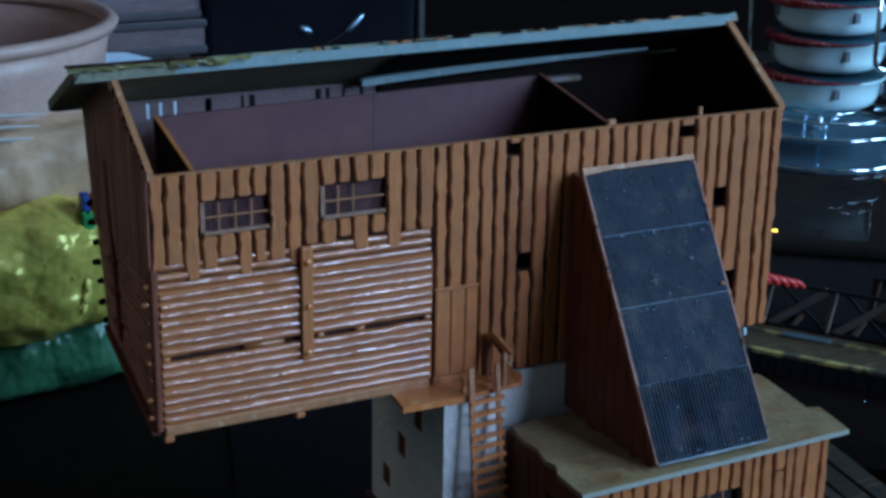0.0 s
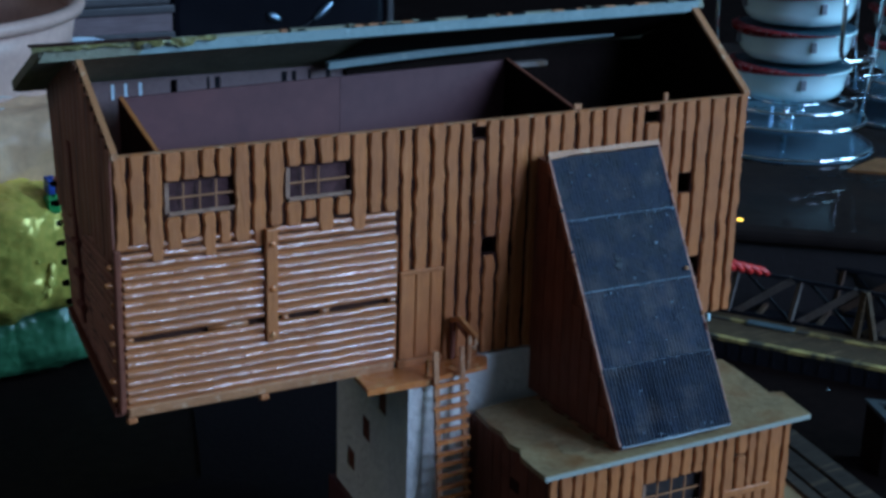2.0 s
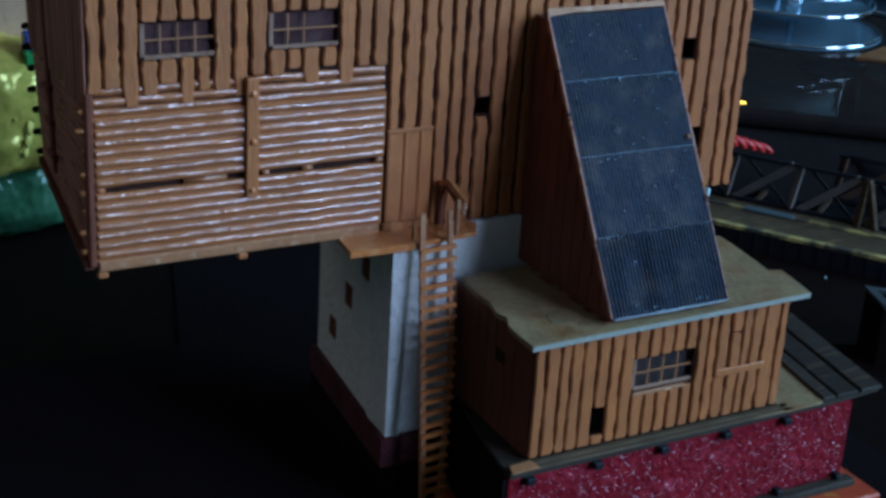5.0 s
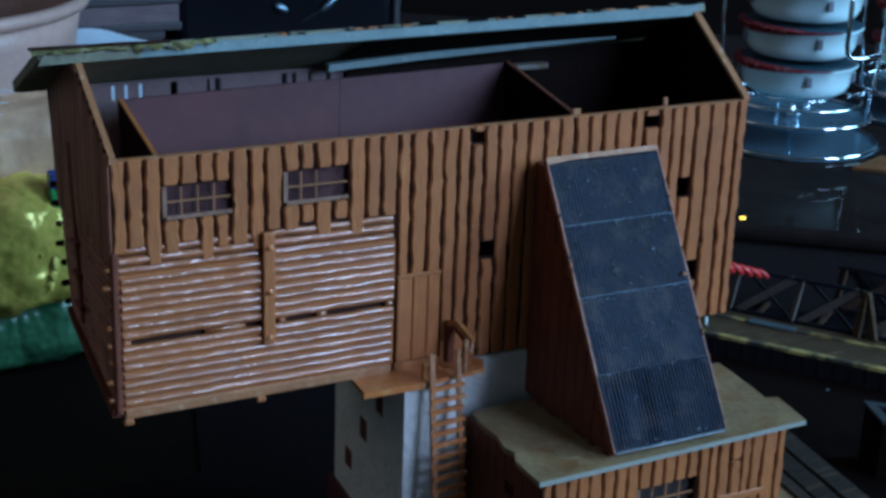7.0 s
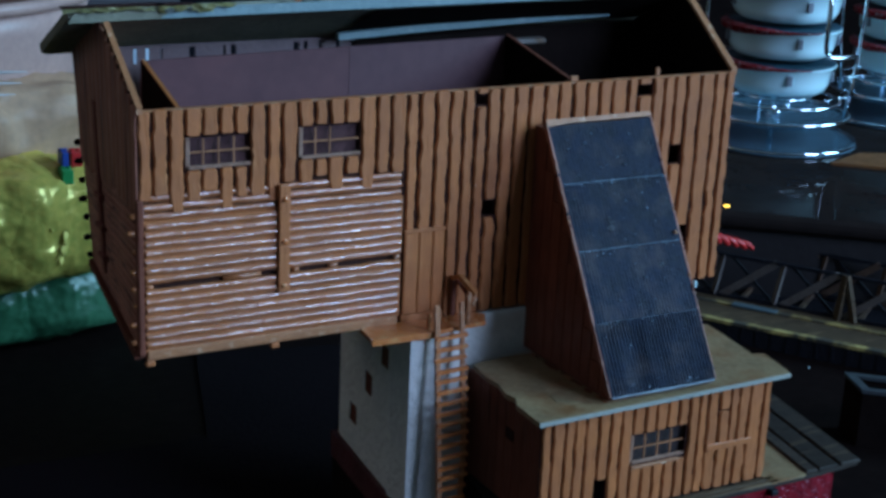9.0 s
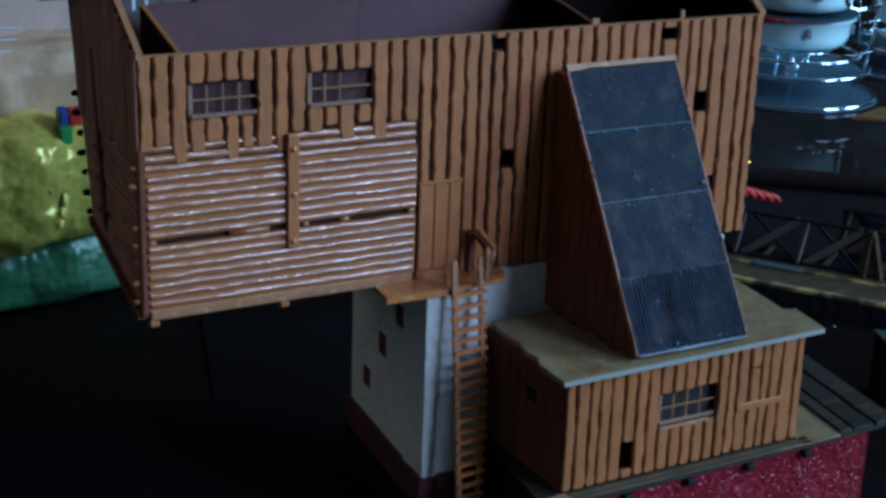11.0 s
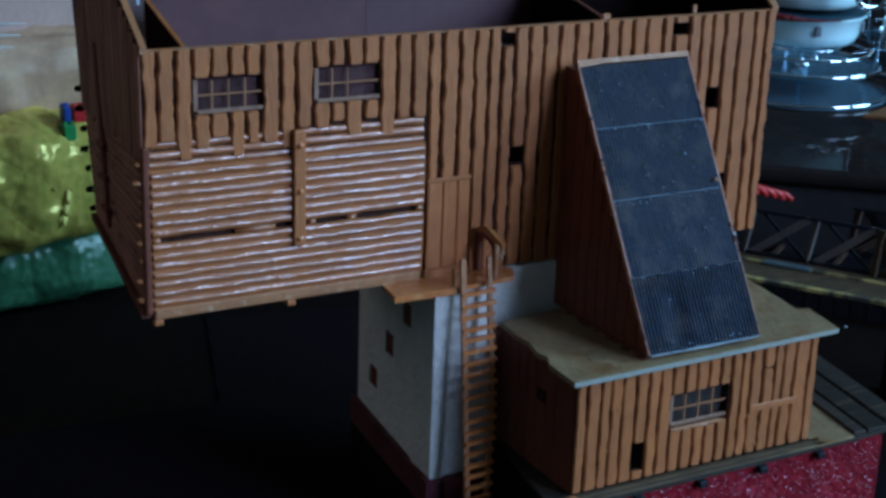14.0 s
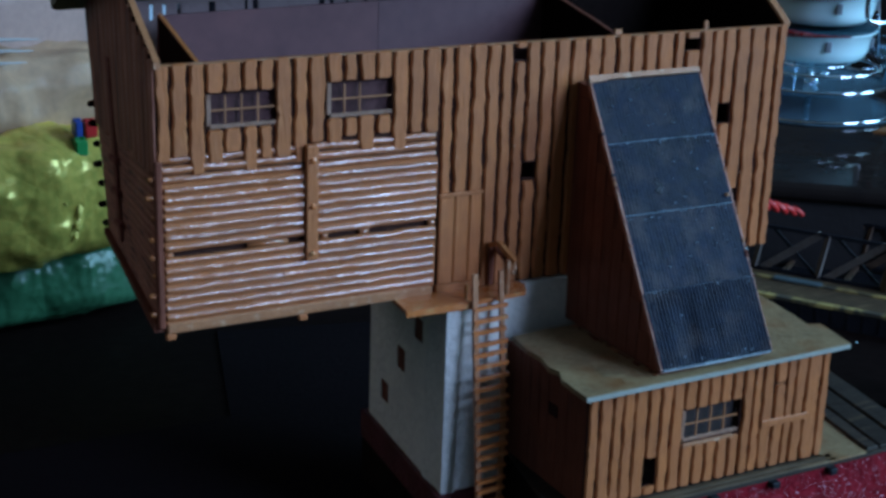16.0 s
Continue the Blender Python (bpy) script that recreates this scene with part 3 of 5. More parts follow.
# Opaque lilac backing seen behind the house window bars.
M["pane"] = material("lilac_backing_pane", (0.115, 0.052, 0.050), (0.040, 0.018, 0.018), grain=600, blotch=330, rough=0.4, bump=0.0001)
M["pane"].node_tree.nodes["Principled BSDF"].inputs["Specular IOR Level"].default_value = 0.1
lattice(*WIN1, 0.06, 4, 2, mill)
lattice(*WIN2, 0.06, 4, 2, mill, open_last=True)

log_panel = part("log_panel", box(0.1, 6.56, -0.018, 0.088, 14.42, 15.86, 0.0, box(0.1, 6.56, -0.018, 0.088, 16.04, 17.5)), "plank", mill, "glossy brown round-log siding")
bm = box(0.12, 6.5, -0.08, 0.08, 14.2, 14.44, 0.03)
part("bottom_beam", bm, "edge", mill)
for x in (0.2, 3.25):
    part("beam_end", box(x - 0.11, x + 0.11, -0.1, 0.06, 14.06, 14.2, 0.03), "plank", mill)
bm = bmesh.new()
post = part("post", box(3.29, 3.57, -0.16, 0.0, 15.48, 18.1, 0.035, seg=2), "plank", mill, "upright post with three round bolts")
for z in (15.65, 16.73, 17.76):
    part("bolt", lathe(bmesh.new(), (0, 0, 0), [(0.07, 0), (0.065, 0.04), (0.03, 0.06), (0, 0.065)], 10), "deckorange", post)
    b = post.children[-1]
    b.matrix_local = Matrix.Translation(P(3.43, -0.16, z) - BASE[mill] - (P(0, 0, 0) - BASE[mill])) @ Matrix.Identity(4)
    me = b.data
    off = P(0, 0, 0) - BASE[mill]
    me.transform(Matrix.Translation(off) @ Matrix.Rotation(radians(90), 4, "X") @ Matrix.Translation(-off))

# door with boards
# Door backing in the same shade colour, seen between its boards.
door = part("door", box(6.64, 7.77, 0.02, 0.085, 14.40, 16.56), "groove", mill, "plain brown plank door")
for a, b in ((6.65, 7.03), (7.05, 7.42), (7.44, 7.76)):
    part("plank", board(a, b, 14.42, 16.54, lambda u, v, w: (u, 0.02 - w, v), 0.05, rng, 0.0, 2, 0.0), "plank", door)
part("door_sill", box(6.6, 7.8, -0.05, 0.085, 14.2, 14.41, 0.02), "plank", door)
part("lintel", box(6.62, 7.78, -0.06, 0.04, 16.52, 16.62, 0.02), "plank", door)

# end walls: gables with boarding outside
GABLE = [(0.1, 14.2), (4.62, 14.2), (4.62, 20.50), (2.48, 21.52), (0.1, 19.98)]
left_wall = part("left_wall", sheet(GABLE, left, -0.16, 0.0), "side", mill, "dark brown boarded gable wall")
# End wall coloured near-black for the shade inside the open house.
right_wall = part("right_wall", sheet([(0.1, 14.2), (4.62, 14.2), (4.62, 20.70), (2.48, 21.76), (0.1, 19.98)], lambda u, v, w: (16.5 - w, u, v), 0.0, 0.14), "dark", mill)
part("gable_trim", sheet([(0.02, 19.98), (2.48, 21.80), (2.48, 21.91), (0.02, 20.09)], lambda u, v, w: (16.53 - w, u, v), 0.0, 0.2), "edge", mill)
part("gable_trim", sheet([(0.0, 19.94), (2.48, 21.48), (2.48, 21.63), (0.0, 20.09)], lambda u, v, w: (0.13 - w, u, v), 0.0, 0.14), "edge", mill)

for k in range(9):
    yy = 0.22 + 0.245 * k
    zz = 19.98 + 0.625 * yy
    # Small dark blocks stand for the cuts in the trim.
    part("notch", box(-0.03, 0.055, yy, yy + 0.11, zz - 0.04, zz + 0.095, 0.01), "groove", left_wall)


def roof_z(y):
    return 20.02 + 0.63 * y if y < 2.48 else 21.58 - 0.475 * (y - 2.48)


y = 0.05
while y < 4.6:
    w = rng.uniform(0.30, 0.36)
    e = min(y + w, 4.62)
    part("plank", board(y + 0.012, e - 0.012, 17.75 + rng.uniform(-0.12, 0.12), roof_z((y + e) / 2) - 0.03, left, 0.05, rng, 0.03, 5), "side", left_wall)
    y = e
z = 14.5
while z < 17.8:
    ys = (0.12, 1.2, 2.3, 3.4, 4.55)
    part("log", tube(bmesh.new(), [left(q, z + 0.01 * math.sin(q), -0.08) for q in ys], 0.1, 10), "side", left_wall, smooth=True)
    z += 0.2085
for i in range(8):
    zc = 14.62 + 0.43 * i + rng.uniform(-0.04, 0.04)
    tip = rng.uniform(-0.30, -0.12)
    part("log_end", tube(bmesh.new(), [(tip, 0.10, zc), (tip + 0.05, 0.10, zc), (0.04, 0.10, zc)], [0.045, 0.065, 0.075], 8), "orange", left_wall, smooth=True)
for i in range(7):
    zc = 18.31 - 0.45 * i + rng.uniform(-0.03, 0.03)
    c = left(4.62, zc if zc > 18 else (zc - 5.447) / 0.6974, 0.0)
    tip = rng.uniform(-0.22, -0.12)
    part("log_end", tube(bmesh.new(), [(tip, c[1], c[2]), (tip + 0.05, c[1], c[2]), (-0.02, c[1], c[2])], [0.05, 0.075, 0.085], 8), "dark", left_wall, smooth=True)
batten = part("batten", sheet([(3.02, 14.9), (3.26, 14.9), (3.20, 19.6), (2.98, 19.6)], left, 0.03, 0.075), "redbrown", left_wall, "dark red-brown upright batten")
for v in (15.4, 16.3, 17.2):
    c = left(3.1, v, 0.0)
    part("peg", box(-0.14, -0.02, c[1] - 0.26, c[1] + 0.22, c[2] - 0.07, c[2] + 0.07, 0.02), "redbrown", batten)
part("corner_post", box(-0.06, 0.11, -0.05, 0.12, 14.3, 18.0, 0.04), "shade", left_wall)
part("sill_beam", sheet([(0.1, 14.2), (4.62, 14.2), (4.62, 14.42), (0.1, 14.42)], left, -0.1, 0.12), "shade", left_wall, "shaded foot beam of the gable wall")

# back wall, floor and inner partitions
back_holes = [(x - w / 2, x + w / 2, 20.12, 20.50) for x, w in ((1.4, 0.09), (1.71, 0.09), (2.06, 0.09), (2.87, 0.17), (3.72, 0.08), (3.96, 0.15), (5.68, 0.16), (5.94, 0.12), (6.36, 0.08), (6.86, 0.13))]
M["backplank"] = material("inner_brown_board", (0.19, 0.115, 0.11), (0.13, 0.08, 0.078), grain=700, blotch=100, rough=0.55)
back_wall = part("back_wall", perforated(0.16, 16.36, 14.2, 20.58, [(0.15, 2.2, 14.1, 16.6), *back_holes], lambda u, v, w: (u, 4.62 - w, v), 0.0, 0.05), "backplank", mill, "inner face of the slotted rear wall")
# Sheets added to paint the inner shade on rear wall and roof underside.
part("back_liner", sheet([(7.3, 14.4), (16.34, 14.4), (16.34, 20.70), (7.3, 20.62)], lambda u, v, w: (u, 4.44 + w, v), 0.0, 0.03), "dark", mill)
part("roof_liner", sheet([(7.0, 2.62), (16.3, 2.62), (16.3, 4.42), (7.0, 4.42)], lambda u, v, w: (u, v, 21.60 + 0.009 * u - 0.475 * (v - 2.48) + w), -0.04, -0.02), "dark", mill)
# House floor, and the partitions below, carry inner shade in their colour.
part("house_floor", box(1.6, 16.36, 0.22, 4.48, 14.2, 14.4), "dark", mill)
part("inner_back_panel", sheet([(1.2, 14.4), (6.67, 14.4), (6.67, 20.52), (1.2, 20.42)], lambda u, v, w: (u, 3.45 + w, v), 0.0, 0.08), "purple", mill, "plain mauve inner wall")
part("inner_back_panel", sheet([(6.675, 14.4), (11.3, 14.4), (11.3, 20.60), (6.675, 20.52)], lambda u, v, w: (u, 3.442 + w, v), 0.0, 0.08), "purpledark", mill, "slightly darker mauve inner wall")
for x, za, zb in ((1.2, 20.42, 19.62), (11.3, 20.62, 20.02)):
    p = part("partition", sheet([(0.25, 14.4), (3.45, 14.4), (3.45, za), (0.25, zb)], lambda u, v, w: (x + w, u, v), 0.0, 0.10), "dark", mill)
    part("partition_edge", sheet([(0.25, zb), (3.45, za), (3.45, za + 0.04), (0.25, zb + 0.04)], lambda u, v, w: (x + w, u, v), 0.0, 0.09), "shade" if x > 5 else "orange", mill)
part("inner_rail", sheet([(6.6, 20.60), (9.0, 20.72), (12.4, 20.84), (15.0, 20.92), (15.0, 20.98), (12.4, 20.98), (9.0, 20.90), (6.6, 20.77)], lambda u, v, w: (u, 3.95 + w, v), 0.0, 0.22), "teal", mill, "pale plastic strip along the inner wall")
part("inner_bracket", box(11.9, 12.9, 3.9, 4.2, 20.25, 20.4, 0.03), "steel", mill)
for x, w, h in ((11.35, 0.22, 20.12), (14.0, 0.12, 20.2)):
    part("peg", box(x, x + w, 0.215, 0.3, 19.7, h, 0.02), "edge", mill)

# rear roof half
SL = 0.475


def roof(u, v, w):
    n = math.hypot(1, SL)
    return (u, 2.48 + v / n + w * SL / n, 21.66 + 0.009 * u - v * SL / n + w / n)


roof_panel = part("roof_panel", sheet([(-0.78, -0.05), (16.75, -0.05), (16.75, 3.0), (-0.6, 3.05), (-0.78, 2.85)], roof, 0.0, 0.22), "under", mill, "remaining rear roof half, grey-blue along its cut ridge")
part("ridge_strip", sheet([(1.35, 21.60), (16.45, 21.75), (16.6, 22.03), (9.0, 21.91), (1.7, 21.84)], lambda u, v, w: (u, 2.44 - w, v), 0.0, 0.05), "teal", mill, "grey-blue cut edge of the roof ridge")
part("ridge_strip", sheet([(-0.80, 21.56), (1.345, 21.60), (1.69, 21.84), (-0.66, 21.80)], lambda u, v, w: (u, 2.44 - w, v), 0.0, 0.045), "under", mill, "dull olive end of the roof ridge")


def scraps():
    """Torn tape and glue left along the ridge."""
    bm = bmesh.new()
    cols = []
    for i in range(64):
        x = -0.95 + 4.1 * i / 63
        low = 0.10 + 0.07 * noise.noise((x * 2.3, 4, 0)) + 0.05 * noise.noise((x * 9, 1, 0)) + (0.07 if 1.3 < x < 2.6 else 0.0)
        col = []
        for j in range(4):
            z = 21.91 + 0.008 * x + 0.015 * noise.noise((x * 6, 2, 2)) - low * j / 3
            col.append(bm.verts.new((x, 2.33 + 0.07 * noise.noise((x * 4.5, j * 0.9, 7)) - 0.01 * j, z)))
        cols.append(col)
    for a, b in zip(cols, cols[1:]):
        for j in range(3):
            bm.faces.new((a[j], a[j + 1], b[j + 1], b[j]))
    bmesh.ops.solidify(bm, geom=bm.faces[:], thickness=0.015)
    part("torn_tape", bm, "yellowfoil", roof_panel, "crumpled yellowish tape along the ridge")
    bm = box(-0.98, 1.4, 2.3, 2.5, 21.91, 21.95, 0.01)
    box(1.2, 2.1, 2.3, 2.45, 21.90, 21.95, 0.01, bm)
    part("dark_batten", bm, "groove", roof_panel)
    for k in range(50):
        x = -0.7 + 17.0 * rng.random()
        w = rng.uniform(0.1, 0.5)
        base = 21.815 + 0.0125 * x
        part("glue_crumb", box(x, x + w, 2.40, 2.52, base, base + rng.uniform(0.03, 0.07), 0.008), rng.choice(("dark", "under", "edge")), roof_panel)


scraps()

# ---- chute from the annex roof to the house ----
# Chute sides take the darker copy, with their shade in the colour.
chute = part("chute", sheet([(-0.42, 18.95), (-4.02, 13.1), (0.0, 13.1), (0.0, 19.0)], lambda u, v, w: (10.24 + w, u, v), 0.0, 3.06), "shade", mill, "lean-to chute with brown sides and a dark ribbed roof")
cy, cz = -3.62 / 6.96, -5.95 / 6.96


def slope(u, v, w):
    return (10.16 + u, -0.47 + v * cy + w * cz, 19.12 + v * cz - w * cy)


def ribbed(v0, v1, lift, amp):
    bm = bmesh.new()
    cols = 66
    wob = rng.random() * 9
    rows = []
    for v in (v0, v0 + 0.03, (v0 + v1) / 2, v1 - 0.03, v1):
        row = []
        for i in range(cols + 1):
            u = 0.04 + 3.12 * i / cols + (rng.uniform(-0.035, 0.0) if i == 0 else 0.0)
            rib = amp * (1 + 0.8 * noise.noise((u * 2.1, v, wob))) if i % 2 else 0.0
            if v in (v0, v1):
                rib -= 0.02
            sag = 0.02 * noise.noise((u * 1.2, v, wob))
            row.append(bm.verts.new(slope(u, v + 0.012 * noise.noise((u * 4, v0, wob)), lift + rib + sag)))
        rows.append(row)
    for a, b in zip(rows, rows[1:]):
        for i in range(cols):
            bm.faces.new((a[i], a[i + 1], b[i + 1], b[i]))
    base = [[bm.verts.new(slope(0.04 + 3.12 * i, v, 0.0)) for i in (0, 1)] for v in (v0, v1)]
    for k, row in ((0, rows[0]), (1, rows[-1])):
        bm.faces.new([base[k][0], *row, base[k][1]])
    bm.faces.new([base[0][0], *[r[0] for r in rows], base[1][0]])
    bm.faces.new([base[0][1], *[r[-1] for r in rows], base[1][1]])
    return bm


for v0, v1, lift, amp in ((0.06, 1.62, 0.075, 0.009), (1.60, 3.34, 0.11, 0.010), (3.32, 5.15, 0.085, 0.012), (5.13, 6.93, 0.125, 0.022)):
    part("roof_sheet", ribbed(v0, v1, lift, amp), "slate", chute)
for v in (1.615, 3.335, 5.145):
    part("lap_seam", sheet([(0.06, v - 0.008), (1.2, v - 0.012), (2.2, v - 0.006), (3.12, v - 0.010), (3.12, v + 0.006), (1.5, v + 0.002), (0.06, v + 0.006)], slope, 0.09, 0.124), "bluespeck", chute)
part("edge_strip", sheet([(0.0, 0.0), (0.045, 0.0), (0.045, 6.93), (0.0, 6.93)], slope, 0.0, 0.12), "side", chute)
part("edge_strip", sheet([(3.16, 0.0), (3.20, 0.0), (3.20, 6.93), (3.16, 6.93)], slope, 0.0, 0.10), "side", chute)
part("top_strip", sheet([(0.0, -0.06), (3.17, -0.08), (3.17, 0.05), (0.7, 0.06), (0.0, 0.12)], slope, 0.0, 0.15), "edge", chute)
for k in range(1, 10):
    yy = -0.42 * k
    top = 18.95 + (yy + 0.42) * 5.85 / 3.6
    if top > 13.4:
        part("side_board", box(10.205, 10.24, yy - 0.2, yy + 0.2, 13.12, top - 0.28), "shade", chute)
part("nail", lathe(bmesh.new(), slope(3.02, 3.15, 0.13), [(0.07, 0), (0.05, 0.05), (0, 0.06)], 8), "bar", chute)
for k in range(130):
    u, v, s = rng.uniform(0.12, 3.08), rng.choice((1.66, 3.38, 5.19, 6.8, *(rng.uniform(0.2, 6.9) for q in range(6)))) + rng.uniform(-0.03, 0.1), rng.choice((0.006, 0.008, 0.01, 0.013, 0.02))
    part("glue_speck", sheet([(u + s * rng.uniform(0.7, 2.2) * math.cos(a), v + s * rng.uniform(0.6, 1.3) * math.sin(a)) for a in (0, 1.1, 2.2, 3.3, 4.4, 5.4)], slope, 0.1, 0.145), "bluespeck", chute)
# Pale spots paint the glint smear on one roof sheet.
for k in range(26):
    a, d = rng.random() * 6.283, 0.16 * rng.random() ** 0.7
    u, v, q = 1.16 + d * math.cos(a) * 0.8, 2.72 + d * math.sin(a) * 1.5, rng.uniform(0.010, 0.028)
    part("dust_spot", sheet([(u + q * rng.uniform(0.6, 1.3) * math.cos(b), v + q * rng.uniform(0.6, 1.3) * math.sin(b)) for b in (0, 1.2, 2.4, 3.7, 5.0)], slope, 0.10, 0.142), "glint", chute)
for k in range(34):
    v, q = rng.uniform(0.1, 6.8), rng.uniform(0.02, 0.05)
    u = rng.choice((0.01, 0.02, 0.03, 3.17))
    part("edge_lump", lathe(bmesh.new(), slope(u, v, 0.09), [(q * 0.9, -0.03), (q, 0.02), (q * 0.5, 0.05), (0, 0.055)], 6), rng.choice(("edge", "side", "shade", "slate", "edge")), chute)
part("bottom_bead", sheet([(0.05, 6.93), (3.12, 6.93), (3.12, 6.98), (1.6, 6.99), (0.05, 6.97)], slope, 0.02, 0.14), "bluespeck", chute, "bluish glue bead")

# ---- white tower under the house ----
TA = math.atan2(0.48, 5.0)


def tower_at(u, v, w):
    """u to the back along its left face, w outwards to the left."""
    return (6.53 + u * math.sin(TA) - w * math.cos(TA), -0.78 + u * math.cos(TA) + w * math.sin(TA), v)


TWIN = [(1.44, 2.00, 12.66, 13.26), (2.56, 3.12, 11.44, 12.06), (3.66, 4.22, 10.12, 10.70)]
tower = part("tower_wall", perforated(0.0, 5.05, 9.35, 14.18, TWIN, tower_at, -0.35, 0.0), "plaster", mill, "off-white rough plaster tower wall")
for h in TWIN:
    # Flush plate fills the opening; its dark inside is put into the colour.
    part("shutter", sheet([(h[0], h[2]), (h[1], h[2]), (h[1], h[3]), (h[0], h[3])], tower_at, -0.12, -0.03), "shade", tower, "red-brown plate that paints the dark tower window")
part("tower_front", box(6.54, 8.1, -0.76, 0.3, 9.35, 14.13, 0.06, seg=2), "plaster", mill, "off-white rough plaster front")
part("tower_front", box(8.1, 11.2, -0.08, 0.3, 11.1, 14.17, 0.03), "plaster", mill, "off-white rough plaster front")
part("tower_beam", box(8.12, 11.2, -0.14, 0.2, 10.55, 11.09, 0.03), "orange", mill)
# Dark fill behind the walls; the recess's shade is in its colour.
part("tower_core", box(7.3, 11.2, 0.3, 4.1, 9.05, 14.17), "dark", mill)


def plinth(u, v, w):
    return tower_at(v, 8.62 + w, u)


part("tower_plinth", sheet([(-1.5, -0.12), (0.14, -0.14), (0.16, 5.25), (-1.5, 5.25)], plinth, 0.0, 0.73), "plinthred", mill, "dark red stone plinth")
# Near-black block added for the shade under the plinth.
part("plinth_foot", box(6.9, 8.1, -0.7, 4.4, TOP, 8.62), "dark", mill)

# ---- landing deck, hoist and ladder ----
deck = part("deck", sheet([(5.42, -0.86), (7.2, -0.92), (8.62, -0.78), (8.88, -0.3), (8.7, 0.0), (5.5, 0.0)], lambda u, v, w: (u, v, 14.14 + w), 0.0, 0.10), "deckorange", mill, "thin orange-brown landing deck")
part("deck_lip", sheet([(5.42, -0.9), (7.2, -0.96), (7.2, -0.92), (5.42, -0.86)], lambda u, v, w: (u, v, 14.08 + w), 0.0, 0.16), "deckorange", deck)
hoist = part("hoist_post", box(7.97, 8.11, -0.14, 0.0, 14.24, 15.30, 0.03), "shade", mill, "small brown hoist bracket beside the door")
bm = bar(bmesh.new(), (8.0, -0.10, 15.26), (8.06, -0.40, 15.38), 0.13, 0.11)
bar(bm, (8.04, -0.38, 15.40), (8.25, -0.82, 15.02), 0.13, 0.12)
part("hoist_arm", bm, "orange", hoist)
part("hoist_arm", bar(bmesh.new(), (8.12, -0.1, 15.22), (8.16, -0.70, 14.96), 0.10, 0.08), "shade", hoist)
part("hoist_leg", box(8.04, 8.15, -0.84, -0.73, 14.24, 15.1, 0.025), "edge", hoist)
part("hook", tube(bmesh.new(), [(8.25, -0.80, 15.02), (8.27, -0.80, 14.86), (8.24, -0.80, 14.76), (8.18, -0.80, 14.76)], [0.045, 0.05, 0.06, 0.04], 8), "edge", hoist, smooth=True)
part("deck_post", box(7.0, 7.08, -0.75, -0.67, 14.24, 14.62, 0.015), "orange", deck)


def ladder():
    lean = lambda z: -0.98 - (14.7 - z) * 0.125
    top, bot = 14.92, TOP
    rail = part("ladder", bar(bmesh.new(), (7.11, lean(top), top), (7.05, lean(bot), bot), 0.13, 0.09), "edge", mill, "long orange-brown plastic ladder")
    right = lambda z: 7.80 - max(0.0, 11.4 - z) * 0.088
    for za, zb in ((top, 11.4), (11.4, bot)):
        part("rail", bar(bmesh.new(), (right(za), lean(za), za), (right(zb), lean(zb), zb), 0.11, 0.09), "edge", rail)
    for k in range(25):
        z = 7.52 + 0.2745 * k
        d, e = rng.uniform(-0.02, 0.02), rng.uniform(-0.03, 0.03)
        part("rung", bar(bmesh.new(), (7.00 + e, lean(z) - 0.08, z - 0.015 + d), (right(z) + 0.08 + e, lean(z) - 0.08, z + 0.02 + d), 0.11, 0.085), "deckorange", rail)
    part("base_tip", sheet([(6.72, -1.3), (7.12, -1.15), (7.4, -1.5), (7.45, -2.0), (7.1, -1.7)], lambda u, v, w: (u, v, TOP + w), 0.0, 0.2), "orange", mill, "orange corner of the base plate")


ladder()

# ---- annex ----
AF = -4.1


def afront(u, v, w):
    return (u, AF + 0.08 - w, v)


AWIN = (11.0, 12.68, 11.26, 12.06)
AHOLE = (9.98, 10.32, 10.34, 11.06)
# Same shade-coloured backing behind the annex planks.
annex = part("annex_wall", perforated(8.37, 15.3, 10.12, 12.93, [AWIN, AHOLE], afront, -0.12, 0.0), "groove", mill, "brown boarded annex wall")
AE = [8.37, 8.66, 9.01, 9.29, 9.61, 9.98, 10.32, 10.64, 10.99, 11.35, 11.68, 12.02, 12.36, 12.69, 13.0, 13.28, 13.64, 13.99, 14.25, 14.6, 15.05, 15.33]


def annex_planks():
    for a, b in zip(AE, AE[1:]):
        c, gap = (a + b) / 2, rng.uniform(0.02, 0.032)
        spans = [(10.14, 12.93)]
        if AWIN[0] < c < AWIN[1]:
            spans = [(10.14, AWIN[2] - rng.uniform(0.02, 0.08)), (AWIN[3] + rng.uniform(0.02, 0.06), 12.93)]
        if AHOLE[0] < c < AHOLE[1]:
            spans = [(10.14, AHOLE[2]), (AHOLE[3], 12.93)]
        if 13.64 < c < 13.99:
            spans = [(10.14, 12.26), (12.31, 12.93)]
        for v0, v1 in spans:
            part("plank", board(a + gap, b - gap, v0, v1, afront, 0.08 + rng.uniform(-0.01, 0.01), rng, 0.045, max(3, int((v1 - v0) * 7)), 0.015), "plank", annex)


lattice(*AWIN, AF + 0.1, 4, 2, mill, mat="edge", pane="darkpane")
part("window_sill", box(10.98, 12.45, AF - 0.05, AF + 0.05, 11.17, 11.26, 0.02), "edge", annex)
part("cross_board", board(11.26, 11.44, 13.28, 14.75, lambda u, v, w: (v, AF - w, u - 0.03), 0.045, rng, 0.02, 3), "plank", annex)
# Left annex wall takes the darker copy; its shade is in the colour.
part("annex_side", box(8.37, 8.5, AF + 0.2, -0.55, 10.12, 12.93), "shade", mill)
